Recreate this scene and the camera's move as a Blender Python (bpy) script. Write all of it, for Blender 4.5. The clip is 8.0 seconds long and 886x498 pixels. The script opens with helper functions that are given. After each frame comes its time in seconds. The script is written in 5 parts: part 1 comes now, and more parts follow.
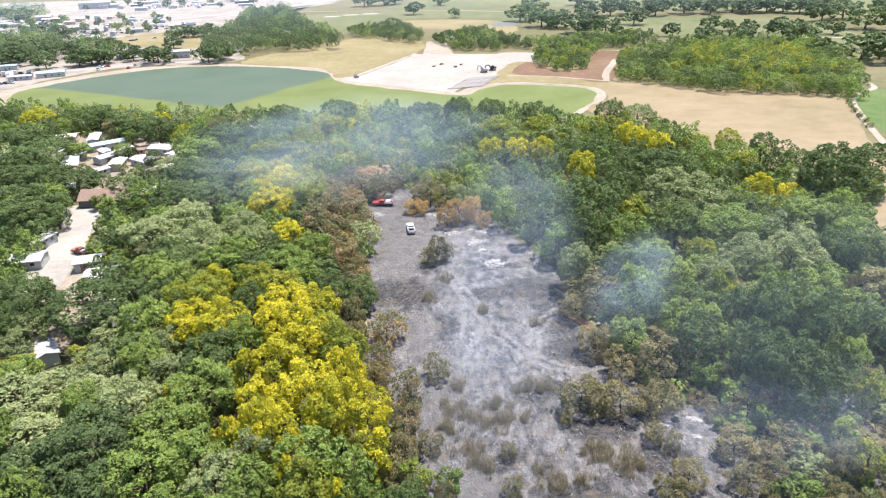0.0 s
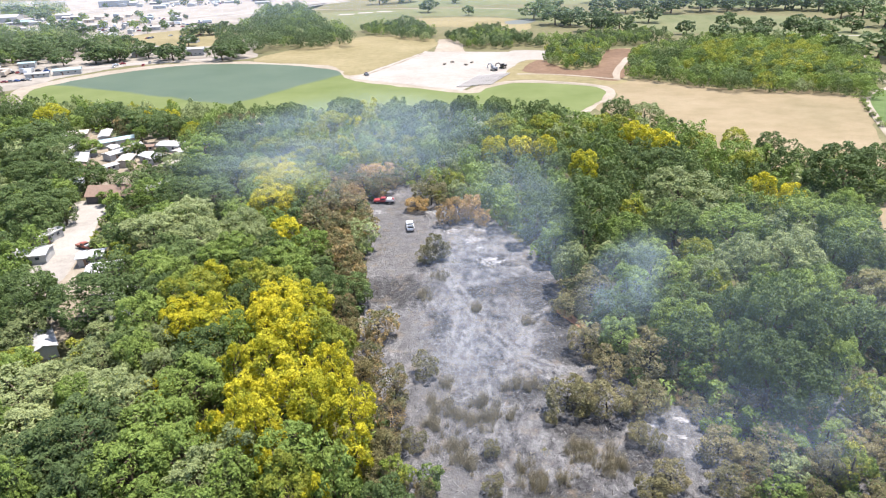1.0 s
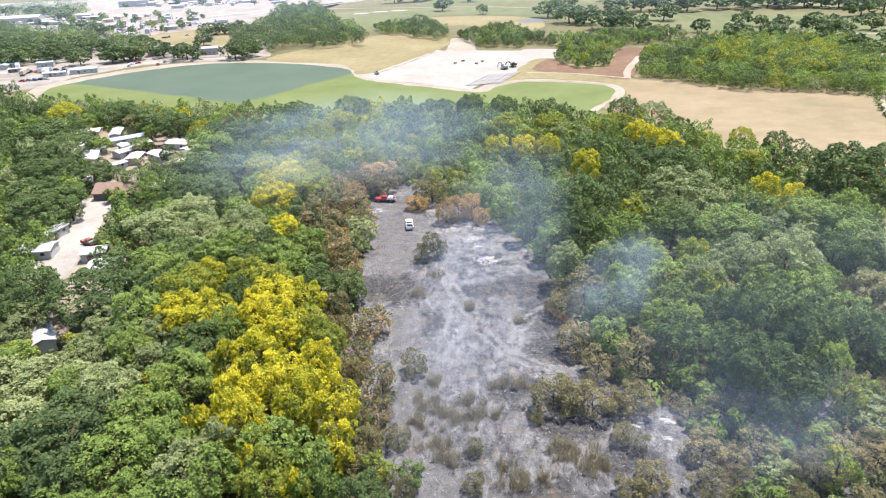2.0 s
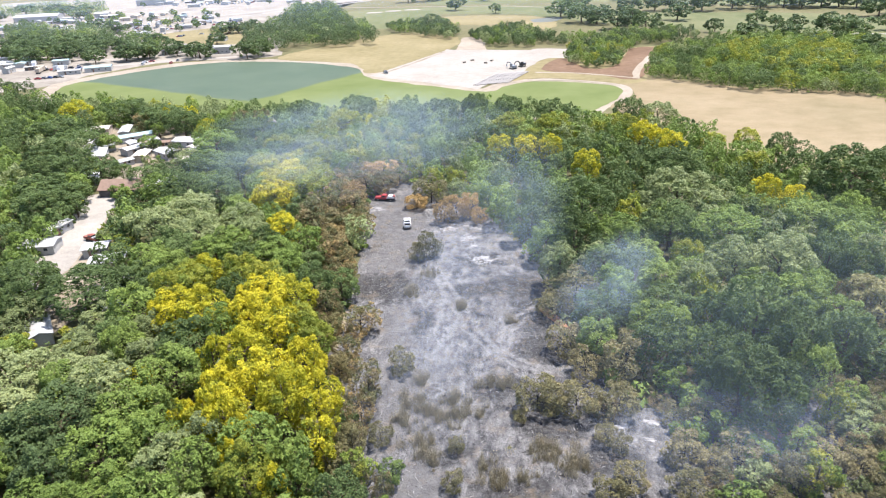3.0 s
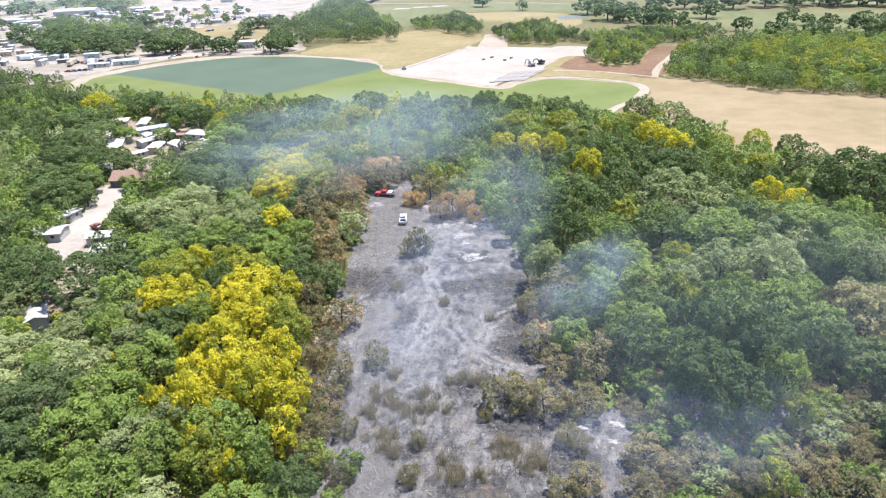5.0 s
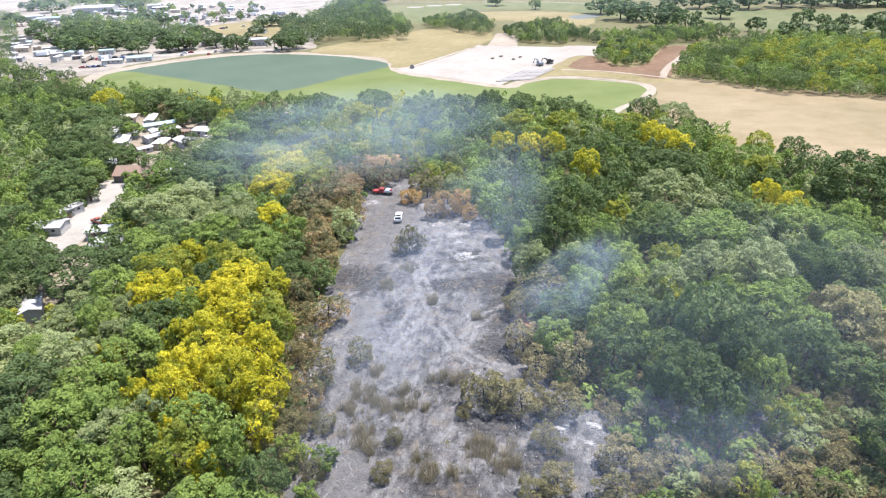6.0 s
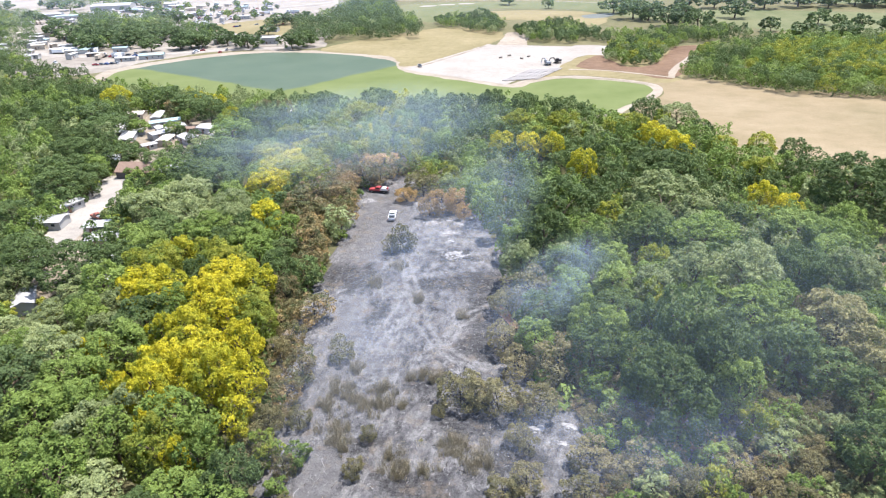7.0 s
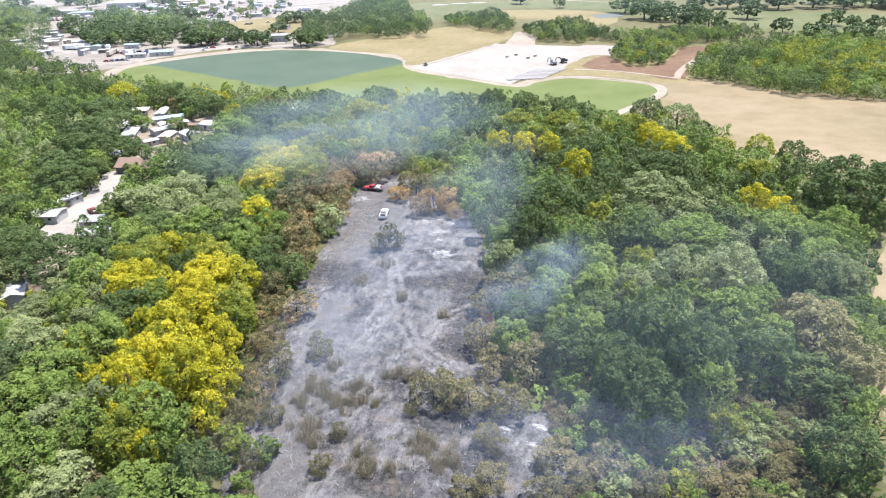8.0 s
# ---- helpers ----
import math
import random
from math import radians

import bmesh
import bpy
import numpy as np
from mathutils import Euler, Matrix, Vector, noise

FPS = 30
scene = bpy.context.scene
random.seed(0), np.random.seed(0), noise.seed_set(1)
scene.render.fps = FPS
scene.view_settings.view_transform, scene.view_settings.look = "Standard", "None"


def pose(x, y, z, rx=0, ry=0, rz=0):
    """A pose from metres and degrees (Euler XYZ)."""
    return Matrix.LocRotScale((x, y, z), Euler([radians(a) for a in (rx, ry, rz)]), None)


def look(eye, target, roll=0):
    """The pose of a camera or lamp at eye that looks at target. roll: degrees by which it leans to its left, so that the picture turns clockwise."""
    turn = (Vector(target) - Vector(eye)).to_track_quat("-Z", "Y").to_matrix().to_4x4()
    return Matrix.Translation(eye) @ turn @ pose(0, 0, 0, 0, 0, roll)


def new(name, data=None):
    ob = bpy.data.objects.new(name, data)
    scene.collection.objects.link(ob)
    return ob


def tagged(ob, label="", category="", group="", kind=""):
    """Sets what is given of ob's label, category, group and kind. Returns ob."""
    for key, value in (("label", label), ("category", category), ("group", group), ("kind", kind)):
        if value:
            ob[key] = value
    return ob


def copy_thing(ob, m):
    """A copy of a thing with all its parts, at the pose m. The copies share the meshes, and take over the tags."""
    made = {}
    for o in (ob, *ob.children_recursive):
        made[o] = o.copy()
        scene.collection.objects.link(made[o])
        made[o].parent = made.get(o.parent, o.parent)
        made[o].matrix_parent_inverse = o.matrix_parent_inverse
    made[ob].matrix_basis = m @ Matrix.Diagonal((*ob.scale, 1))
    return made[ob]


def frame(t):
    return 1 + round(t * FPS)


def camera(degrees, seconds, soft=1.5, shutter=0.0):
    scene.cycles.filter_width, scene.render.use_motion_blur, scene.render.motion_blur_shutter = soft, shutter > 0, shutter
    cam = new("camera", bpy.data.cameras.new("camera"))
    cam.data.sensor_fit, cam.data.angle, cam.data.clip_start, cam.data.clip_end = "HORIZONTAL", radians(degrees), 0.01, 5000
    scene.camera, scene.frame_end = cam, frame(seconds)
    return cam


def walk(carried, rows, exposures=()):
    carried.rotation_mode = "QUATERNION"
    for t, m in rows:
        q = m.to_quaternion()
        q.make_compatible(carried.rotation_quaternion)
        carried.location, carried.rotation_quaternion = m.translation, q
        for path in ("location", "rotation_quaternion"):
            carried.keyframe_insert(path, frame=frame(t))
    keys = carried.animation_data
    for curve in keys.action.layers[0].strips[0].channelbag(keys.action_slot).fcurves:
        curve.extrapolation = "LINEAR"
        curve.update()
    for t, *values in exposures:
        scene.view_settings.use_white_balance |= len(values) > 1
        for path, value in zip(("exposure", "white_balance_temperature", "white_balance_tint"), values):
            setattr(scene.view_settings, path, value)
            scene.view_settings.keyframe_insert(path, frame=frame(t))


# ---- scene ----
cam = camera(69.6, 8.0, soft=1.15)
PATH = [
    (0, (0.245, -0.025, 70.808), (0.236, 1.784, 69.955), -1.8),
    (0.5, (2.546, -0.197, 70.837), (2.511, 1.611, 69.982), -1.9),
    (1, (5.042, -0.349, 70.833), (4.982, 1.456, 69.976), -2.0),
    (1.5, (7.589, -0.416, 70.718), (7.501, 1.388, 69.86), -2.2),
    (3, (14.849, -0.645, 70.673), (14.69, 1.154, 69.814), -2.4),
    (3.5, (17.324, -0.667, 70.618), (17.14, 1.13, 69.759), -2.4),
    (4, (19.699, -0.707, 70.674), (19.492, 1.086, 69.812), -2.4),
    (4.5, (22.089, -0.615, 70.67), (21.86, 1.174, 69.806), -2.4),
    (6, (30.304, -0.007, 70.546), (30.007, 1.771, 69.679), -2.2),
    (6.5, (33.288, 0.413, 70.423), (32.968, 2.186, 69.555), -2.2),
    (7, (36.379, 0.841, 70.329), (36.035, 2.61, 69.461), -2.2),
    (7.5, (39.555, 1.302, 70.308), (39.19, 3.066, 69.439), -2.1),
    (8, (42.795, 1.925, 70.215), (42.409, 3.685, 69.345), -2.0),
]
walk(cam, [(t, look(eye, target, roll)) for t, eye, target, roll in PATH], exposures=[(0.0, 1.2, 6500, 14), (8.0, 1.2, 6250, 14)])

# ---- light ----
SUN_TO = Vector((0.26, 0.17, 0.95)).normalized()
world = bpy.data.worlds.new("sky")
scene.world = world
world.use_nodes = True
wn = world.node_tree.nodes
sky = wn.new("ShaderNodeTexSky")
sky.sky_type = "NISHITA"
sky.sun_disc = False
sky.sun_elevation = math.asin(SUN_TO.z)
sky.sun_rotation = math.atan2(SUN_TO.x, SUN_TO.y)
wn["Background"].inputs["Strength"].default_value = 0.15
world.node_tree.links.new(sky.outputs[0], wn["Background"].inputs["Color"])
sun_data = bpy.data.lights.new("sun", "SUN")
sun_data.energy, sun_data.angle, sun_data.color = 4.6, radians(0.55), (1.0, 0.955, 0.88)
sun = new("sun", sun_data)
sun.matrix_world = look(SUN_TO * 300, (0, 0, 0))

# ---- materials ----


def material(name, rough=0.9, metal=0.0, spec=0.3):
    m = bpy.data.materials.new(name)
    m.use_nodes = True
    b = m.node_tree.nodes["Principled BSDF"]
    b.inputs["Roughness"].default_value = rough
    b.inputs["Metallic"].default_value = metal
    b.inputs["Specular IOR Level"].default_value = spec
    return m, m.node_tree.nodes, m.node_tree.links, b


def noise_at(n, l, scale, detail=4.0, rough=0.6, stretch=(1, 1, 1), turn=0.0):
    co = n.new("ShaderNodeTexCoord")
    mp = n.new("ShaderNodeMapping")
    mp.inputs["Scale"].default_value = stretch
    mp.inputs["Rotation"].default_value = (0, 0, radians(turn))
    t = n.new("ShaderNodeTexNoise")
    t.inputs["Scale"].default_value, t.inputs["Detail"].default_value, t.inputs["Roughness"].default_value = scale, detail, rough
    l.new(co.outputs["Object"], mp.inputs["Vector"])
    l.new(mp.outputs[0], t.inputs["Vector"])
    return t.outputs["Fac"]


def ramp(n, l, fac, stops):
    r = n.new("ShaderNodeValToRGB")
    while len(r.color_ramp.elements) < len(stops):
        r.color_ramp.elements.new(0.5)
    for e, (p, c) in zip(r.color_ramp.elements, stops):
        e.position, e.color = p, (*c, 1) if len(c) == 3 else c
    l.new(fac, r.inputs[0])
    return r.outputs[0]


def mix(n, l, fac, a, b, mode="MIX"):
    m = n.new("ShaderNodeMix")
    m.data_type, m.blend_type = "RGBA", mode
    for socket, value in ((m.inputs[0], fac), (m.inputs[6], a), (m.inputs[7], b)):
        if isinstance(value, (int, float)):
            socket.default_value = value
        elif isinstance(value, tuple):
            socket.default_value = (*value, 1)
        else:
            l.new(value, socket)
    return m.outputs[2]


def bump(n, l, b, height, strength, distance):
    k = n.new("ShaderNodeBump")
    k.inputs["Strength"].default_value, k.inputs["Distance"].default_value = strength, distance
    l.new(height, k.inputs["Height"])
    l.new(k.outputs[0], b.inputs["Normal"])


def soil(name, dark, mid, light, big=0.03, fine=0.6, grain=4.0, rough=0.95, stretch=(1, 1, 1), turn=0.0):
    """A surface of earth, grass or gravel, varied at three scales."""
    m, n, l, b = material(name, rough, 0, 0.15)
    one = ramp(n, l, noise_at(n, l, big, 5, 0.6, stretch, turn), [(0.35, dark), (0.5, mid), (0.66, light)])
    two = ramp(n, l, noise_at(n, l, fine, 5, 0.65, stretch, turn), [(0.32, dark), (0.5, mid), (0.68, light)])
    three = noise_at(n, l, grain, 3)
    col = mix(n, l, 0.5, one, two)
    col = mix(n, l, 0.35, col, ramp(n, l, three, [(0.3, (0.45, 0.45, 0.45)), (0.7, (1.0, 1.0, 1.0))]), "MULTIPLY")
    l.new(col, b.inputs["Base Color"])
    bump(n, l, b, three, 0.5, 0.15)
    return m


def plain(name, colour, rough=0.6, metal=0.0, wear=0.25, scale=1.5, spec=0.4):
    """Paint, metal or plastic with stains and a little grain."""
    m, n, l, b = material(name, rough, metal, spec)
    a = noise_at(n, l, scale, 5)
    c = noise_at(n, l, scale * 9, 3)
    low = tuple(v * (1 - wear) for v in colour)
    col = mix(n, l, 0.5, ramp(n, l, a, [(0.35, low), (0.6, colour)]), ramp(n, l, c, [(0.3, low), (0.6, colour)]))
    l.new(col, b.inputs["Base Color"])
    return m


def leaf(name, dark, mid, light, through_light=0.32, spread=1.0, under=None, cover=0.5):
    """Foliage: every clump and every tree has its own tone within the range."""
    m, n, l, b = material(name, 0.55, 0, 0.25)
    geo, info, tint = n.new("ShaderNodeNewGeometry"), n.new("ShaderNodeObjectInfo"), n.new("ShaderNodeAttribute")
    tint.attribute_name = "tint"
    add = n.new("ShaderNodeMath")
    add.operation = "ADD"
    l.new(info.outputs["Random"], add.inputs[0])
    l.new(tint.outputs["Fac"], add.inputs[1])
    wrap = n.new("ShaderNodeMath")
    wrap.operation = "FRACT"
    l.new(add.outputs[0], wrap.inputs[0])
    blend = [tuple((p + q) / 2 for p, q in zip(a, mid)) for a in (dark, light)]
    each = ramp(n, l, geo.outputs["Random Per Island"], [(0.0, blend[0]), (0.5, mid), (1.0, blend[1])])
    whole = ramp(n, l, wrap.outputs[0], [(0.0, dark), (0.5, mid), (1.0, light)])
    col = mix(n, l, 0.55 * spread, each, whole)
    if under:
        where = ramp(n, l, noise_at(n, l, 0.30, 3, 0.6), [(cover - 0.10, (0, 0, 0)), (cover + 0.08, (1, 1, 1))])
        col = mix(n, l, where, under, col)
    grain = noise_at(n, l, 6.0, 4, 0.75)
    col = mix(n, l, 0.6, col, ramp(n, l, grain, [(0.36, (0.45, 0.48, 0.45)), (0.5, (1.18, 1.18, 1.18)), (0.64, (1.95, 1.9, 1.85))]), "MULTIPLY")
    bump(n, l, b, grain, 0.9, 0.25)
    patch_tone = ramp(n, l, noise_at(n, l, 0.55, 3), [(0.3, (0.7, 0.72, 0.7)), (0.7, (1.15, 1.12, 1.0))])
    col = mix(n, l, 0.8, col, patch_tone, "MULTIPLY")
    l.new(col, b.inputs["Base Color"])
    tr = n.new("ShaderNodeBsdfTranslucent")
    l.new(col, tr.inputs["Color"])
    ms = n.new("ShaderNodeMixShader")
    ms.inputs[0].default_value = through_light
    l.new(b.outputs[0], ms.inputs[1])
    l.new(tr.outputs[0], ms.inputs[2])
    l.new(ms.outputs[0], n["Material Output"].inputs["Surface"])
    return m


LEAF = {
    "D": leaf("dark_green_leaves", (0.060, 0.092, 0.031), (0.102, 0.150, 0.050), (0.170, 0.232, 0.082)),
    # darker copy of the dark green leaves; trees' shade is put into the colour
    "K": leaf("shaded_green_leaves", (0.054, 0.084, 0.033), (0.093, 0.137, 0.052), (0.150, 0.208, 0.080)),
    "G": leaf("mid_green_leaves", (0.100, 0.152, 0.036), (0.175, 0.250, 0.058), (0.270, 0.345, 0.092)),
    "O": leaf("grey_olive_leaves", (0.145, 0.180, 0.078), (0.235, 0.280, 0.122), (0.350, 0.395, 0.188)),
    "L": leaf("lime_leaves", (0.160, 0.195, 0.030), (0.290, 0.305, 0.042), (0.420, 0.395, 0.062), 0.38, 1.0, (0.160, 0.225, 0.045), 0.47),
    "Y": leaf("yellow_leaves", (0.300, 0.310, 0.025), (0.470, 0.430, 0.026), (0.620, 0.535, 0.038), 0.36, 1.0, (0.240, 0.290, 0.042), 0.43),
    "B": leaf("scorched_leaves", (0.175, 0.148, 0.080), (0.325, 0.242, 0.122), (0.480, 0.338, 0.158), 0.38, 1.2, (0.145, 0.160, 0.075), 0.45),
    "T": leaf("tan_scorched_leaves", (0.250, 0.180, 0.085), (0.440, 0.300, 0.130), (0.600, 0.420, 0.190), 0.38, 1.2),
    "U": leaf("tan_tipped_leaves", (0.138, 0.146, 0.066), (0.232, 0.228, 0.102), (0.335, 0.305, 0.142)),
    "S": leaf("singed_leaves", (0.132, 0.130, 0.064), (0.215, 0.198, 0.096), (0.325, 0.278, 0.142), 0.38, 1.2),
}
BARK = plain("bark", (0.14, 0.11, 0.08), 0.95, 0, 0.5, 3.0, 0.1)
CHAR_BARK = plain("charred_bark", (0.05, 0.045, 0.04), 0.95, 0, 0.5, 3.0, 0.1)
PALE_BARK = plain("bleached_wood", (0.42, 0.38, 0.33), 0.9, 0, 0.4, 3.0, 0.1)

GROUND = soil("dry_pasture", (0.084, 0.089, 0.039), (0.132, 0.122, 0.06), (0.179, 0.156, 0.089), 0.012, 0.15, 1.2)
FLOOR = soil("woodland_floor", (0.045, 0.049, 0.022), (0.085, 0.084, 0.040), (0.135, 0.118, 0.062), 0.06, 0.8, 5)
TAN = soil("cut_hay", (0.165, 0.137, 0.074), (0.222, 0.174, 0.104), (0.265, 0.213, 0.135), 0.018, 0.12, 1.6, 0.95, (0.8, 1, 1), 28)
STRAW = soil("dry_grass", (0.15, 0.129, 0.06), (0.216, 0.18, 0.093), (0.27, 0.225, 0.126), 0.018, 0.2, 1.0)
FAIRWAY = soil("fairway_grass", (0.088, 0.105, 0.044), (0.13, 0.139, 0.065), (0.172, 0.165, 0.088), 0.010, 0.06, 0.8, 0.95, (1, 0.45, 1))
TEE = soil("watered_grass", (0.062, 0.101, 0.031), (0.086, 0.127, 0.041), (0.12, 0.154, 0.062), 0.03, 0.15, 1.0)
CALICHE = soil("white_caliche", (0.25, 0.222, 0.187), (0.305, 0.277, 0.242), (0.35, 0.322, 0.288), 0.03, 0.25, 1.2)
PACKED = soil("packed_gravel", (0.23, 0.21, 0.182), (0.292, 0.268, 0.235), (0.348, 0.323, 0.287), 0.06, 0.4, 2.5)
LOAM = soil("brown_loam", (0.108, 0.068, 0.042), (0.152, 0.096, 0.060), (0.20, 0.134, 0.088), 0.03, 0.25, 1.0)
SHORE = soil("pale_shore", (0.222, 0.183, 0.135), (0.288, 0.246, 0.192), (0.348, 0.306, 0.252), 0.03, 0.2, 1.0)
LOTS_DIRT = soil("town_dirt", (0.15, 0.132, 0.106), (0.255, 0.226, 0.188), (0.34, 0.312, 0.272), 0.022, 0.12, 0.8)
YARD = soil("yard_dirt", (0.169, 0.137, 0.094), (0.247, 0.208, 0.156), (0.325, 0.286, 0.227), 0.07, 0.4, 2.0)


def blots(n, l, places, drift=7.0, seed_scale=0.11):
    """A soft-edged mask of uneven blots. places: x, y and the two half widths."""
    co, warp = n.new("ShaderNodeTexCoord"), n.new("ShaderNodeTexNoise")
    warp.inputs["Scale"].default_value, warp.inputs["Detail"].default_value, warp.inputs["Roughness"].default_value = seed_scale, 6, 0.7
    l.new(co.outputs["Object"], warp.inputs["Vector"])
    move = n.new("ShaderNodeVectorMath")
    move.operation = "MULTIPLY_ADD"
    move.inputs[1].default_value = (2 * drift, 2 * drift, 0)
    l.new(warp.outputs["Color"], move.inputs[0])
    l.new(co.outputs["Object"], move.inputs[2])
    best = None
    for x, y, rx, ry in places:
        off, scaled, far = n.new("ShaderNodeVectorMath"), n.new("ShaderNodeVectorMath"), n.new("ShaderNodeVectorMath")
        off.operation, scaled.operation, far.operation = "SUBTRACT", "MULTIPLY", "LENGTH"
        off.inputs[1].default_value = (x + drift, y + drift, 0)
        scaled.inputs[1].default_value = (1 / rx, 1 / ry, 0)
        l.new(move.outputs[0], off.inputs[0])
        l.new(off.outputs[0], scaled.inputs[0])
        l.new(scaled.outputs[0], far.inputs[0])
        soft = n.new("ShaderNodeMapRange")
        soft.inputs["From Min"].default_value, soft.inputs["From Max"].default_value = 1.15, 0.75
        l.new(far.outputs["Value"], soft.inputs["Value"])
        if best is None:
            best = soft.outputs[0]
        else:
            top = n.new("ShaderNodeMath")
            top.operation = "MAXIMUM"
            l.new(best, top.inputs[0])
            l.new(soft.outputs[0], top.inputs[1])
            best = top.outputs[0]
    return best


def veins(n, l, scale, wide, turn, stretch):
    """Thin meandering lines."""
    return ramp(n, l, noise_at(n, l, scale, 6, 0.62, stretch, turn), [(0.5 - wide, (0, 0, 0)), (0.5, (1, 1, 1)), (0.5 + wide, (0, 0, 0))])


def ruts(n, l, lines, wide):
    """A soft mask along wheel ruts. lines: rows of points."""
    co, warp, move = n.new("ShaderNodeTexCoord"), n.new("ShaderNodeTexNoise"), n.new("ShaderNodeVectorMath")
    warp.inputs["Scale"].default_value, warp.inputs["Detail"].default_value = 0.6, 4
    l.new(co.outputs["Object"], warp.inputs["Vector"])
    move.operation = "MULTIPLY_ADD"
    move.inputs[1].default_value = (1.0, 1.0, 0)
    l.new(warp.outputs["Color"], move.inputs[0])
    l.new(co.outputs["Object"], move.inputs[2])
    best = None
    for line in lines:
        for (ax, ay), (bx, by) in zip(line, line[1:]):
            long2 = (bx - ax) ** 2 + (by - ay) ** 2
            off, along, part_way, back, far = (n.new("ShaderNodeVectorMath") for _ in range(5))
            off.operation, along.operation, part_way.operation, back.operation, far.operation = "SUBTRACT", "DOT_PRODUCT", "SCALE", "SUBTRACT", "LENGTH"
            off.inputs[1].default_value = (ax + 0.5, ay + 0.5, 0)
            along.inputs[1].default_value = ((bx - ax) / long2, (by - ay) / long2, 0)
            part_way.inputs[0].default_value = (bx - ax, by - ay, 0)
            l.new(move.outputs[0], off.inputs[0])
            l.new(off.outputs[0], along.inputs[0])
            held = n.new("ShaderNodeClamp")
            l.new(along.outputs["Value"], held.inputs["Value"])
            l.new(held.outputs[0], part_way.inputs["Scale"])
            l.new(off.outputs[0], back.inputs[0])
            l.new(part_way.outputs[0], back.inputs[1])
            flat = n.new("ShaderNodeVectorMath")
            flat.operation = "MULTIPLY"
            flat.inputs[1].default_value = (1, 1, 0)
            l.new(back.outputs[0], flat.inputs[0])
            l.new(flat.outputs[0], far.inputs[0])
            if best is None:
                best = far.outputs["Value"]
            else:
                low = n.new("ShaderNodeMath")
                low.operation = "MINIMUM"
                l.new(best, low.inputs[0])
                l.new(far.outputs["Value"], low.inputs[1])
                best = low.outputs[0]
    soft = n.new("ShaderNodeMapRange")
    soft.inputs["From Min"].default_value, soft.inputs["From Max"].default_value = wide, 0.35 * wide
    l.new(best, soft.inputs["Value"])
    return soft.outputs[0]


def ash_ground(name):
    m, n, l, b = material(name, 1.0, 0, 0.1)
    big = ramp(n, l, noise_at(n, l, 0.14, 8, 0.68), [(0.39, (0.048, 0.047, 0.048)), (0.5, (0.102, 0.100, 0.100)), (0.60, (0.175, 0.170, 0.168))])
    streak = ramp(n, l, noise_at(n, l, 0.55, 9, 0.72, (1.0, 0.6, 1), 14), [(0.38, (0.018, 0.018, 0.020)), (0.47, (0.085, 0.083, 0.085)), (0.56, (0.170, 0.166, 0.163)), (0.66, (0.31, 0.302, 0.294))])
    col = mix(n, l, 0.55, big, streak)
    smooth = blots(n, l, [(-14, 176, 9, 10), (-12, 158, 9, 16), (-11, 142, 6, 8), (-6, 108, 2.5, 10), (-2, 86, 2.4, 14), (4, 66, 3, 10)], 3.0)
    col = mix(n, l, mix(n, l, 0.75, (0, 0, 0), smooth), col, ramp(n, l, noise_at(n, l, 0.5, 6, 0.6), [(0.35, (0.112, 0.108, 0.106)), (0.65, (0.158, 0.153, 0.150))]))
    rough_part = n.new("ShaderNodeMath")
    rough_part.operation = "SUBTRACT"
    rough_part.inputs[0].default_value = 1.0
    l.new(smooth, rough_part.inputs[1])
    where = ramp(n, l, noise_at(n, l, 0.13, 4), [(0.42, (0.0, 0.0, 0.0)), (0.58, (1, 1, 1))])
    where = mix(n, l, 1.0, where, rough_part.outputs[0], "MULTIPLY")
    lines = mix(n, l, 1.0, veins(n, l, 0.35, 0.022, 20, (1.3, 0.55, 1)), veins(n, l, 0.9, 0.03, -25, (1.2, 0.7, 1)), "ADD")
    col = mix(n, l, mix(n, l, 0.55, (0, 0, 0), mix(n, l, 1.0, lines, where, "MULTIPLY")), col, (0.27, 0.263, 0.255))
    white = ramp(n, l, noise_at(n, l, 0.75, 9, 0.72, (1, 0.6, 1), 28), [(0.54, (0, 0, 0)), (0.66, (1, 1, 1))])
    col = mix(n, l, mix(n, l, 1.0, white, where, "MULTIPLY"), col, (0.24, 0.235, 0.229))
    char = blots(n, l, [(-11, 127, 8, 7), (20, 128, 8, 6), (24, 116, 6, 8), (9, 126, 5, 3.5), (24, 102, 6, 5), (16, 90, 6, 4), (25, 80, 6, 2.5), (9, 74, 2.5, 2), (12, 140, 8, 2.5), (18, 66, 7, 3), (0, 112, 3, 5), (32, 74, 5, 3)], 6.0, 0.16)
    col = mix(n, l, mix(n, l, 0.82, (0, 0, 0), char), col, ramp(n, l, noise_at(n, l, 1.4, 7, 0.75), [(0.4, (0.016, 0.016, 0.017)), (0.66, (0.10, 0.098, 0.096))]))
    chalk = blots(n, l, [(12, 141, 3.6, 2.0), (8, 154, 2.4, 2.4), (10, 149, 1.6, 1.4), (11, 161, 2.6, 1.6), (2, 160, 2.4, 1.4), (-4, 174, 2.0, 1.0), (-20, 175, 3, 1.4)], 4.0, 0.3)
    flecks = ramp(n, l, noise_at(n, l, 1.3, 7, 0.75), [(0.46, (0, 0, 0)), (0.58, (1, 1, 1))])
    col = mix(n, l, mix(n, l, 1.0, chalk, flecks, "MULTIPLY"), col, (0.38, 0.372, 0.362))
    way = [(-1, 136), (3, 126), (7, 115.5), (9.5, 108), (13.5, 101.5), (19, 97), (25, 95)]
    loop = [(24, 119), (19.5, 114.5), (16.8, 109.5), (15.8, 105)]
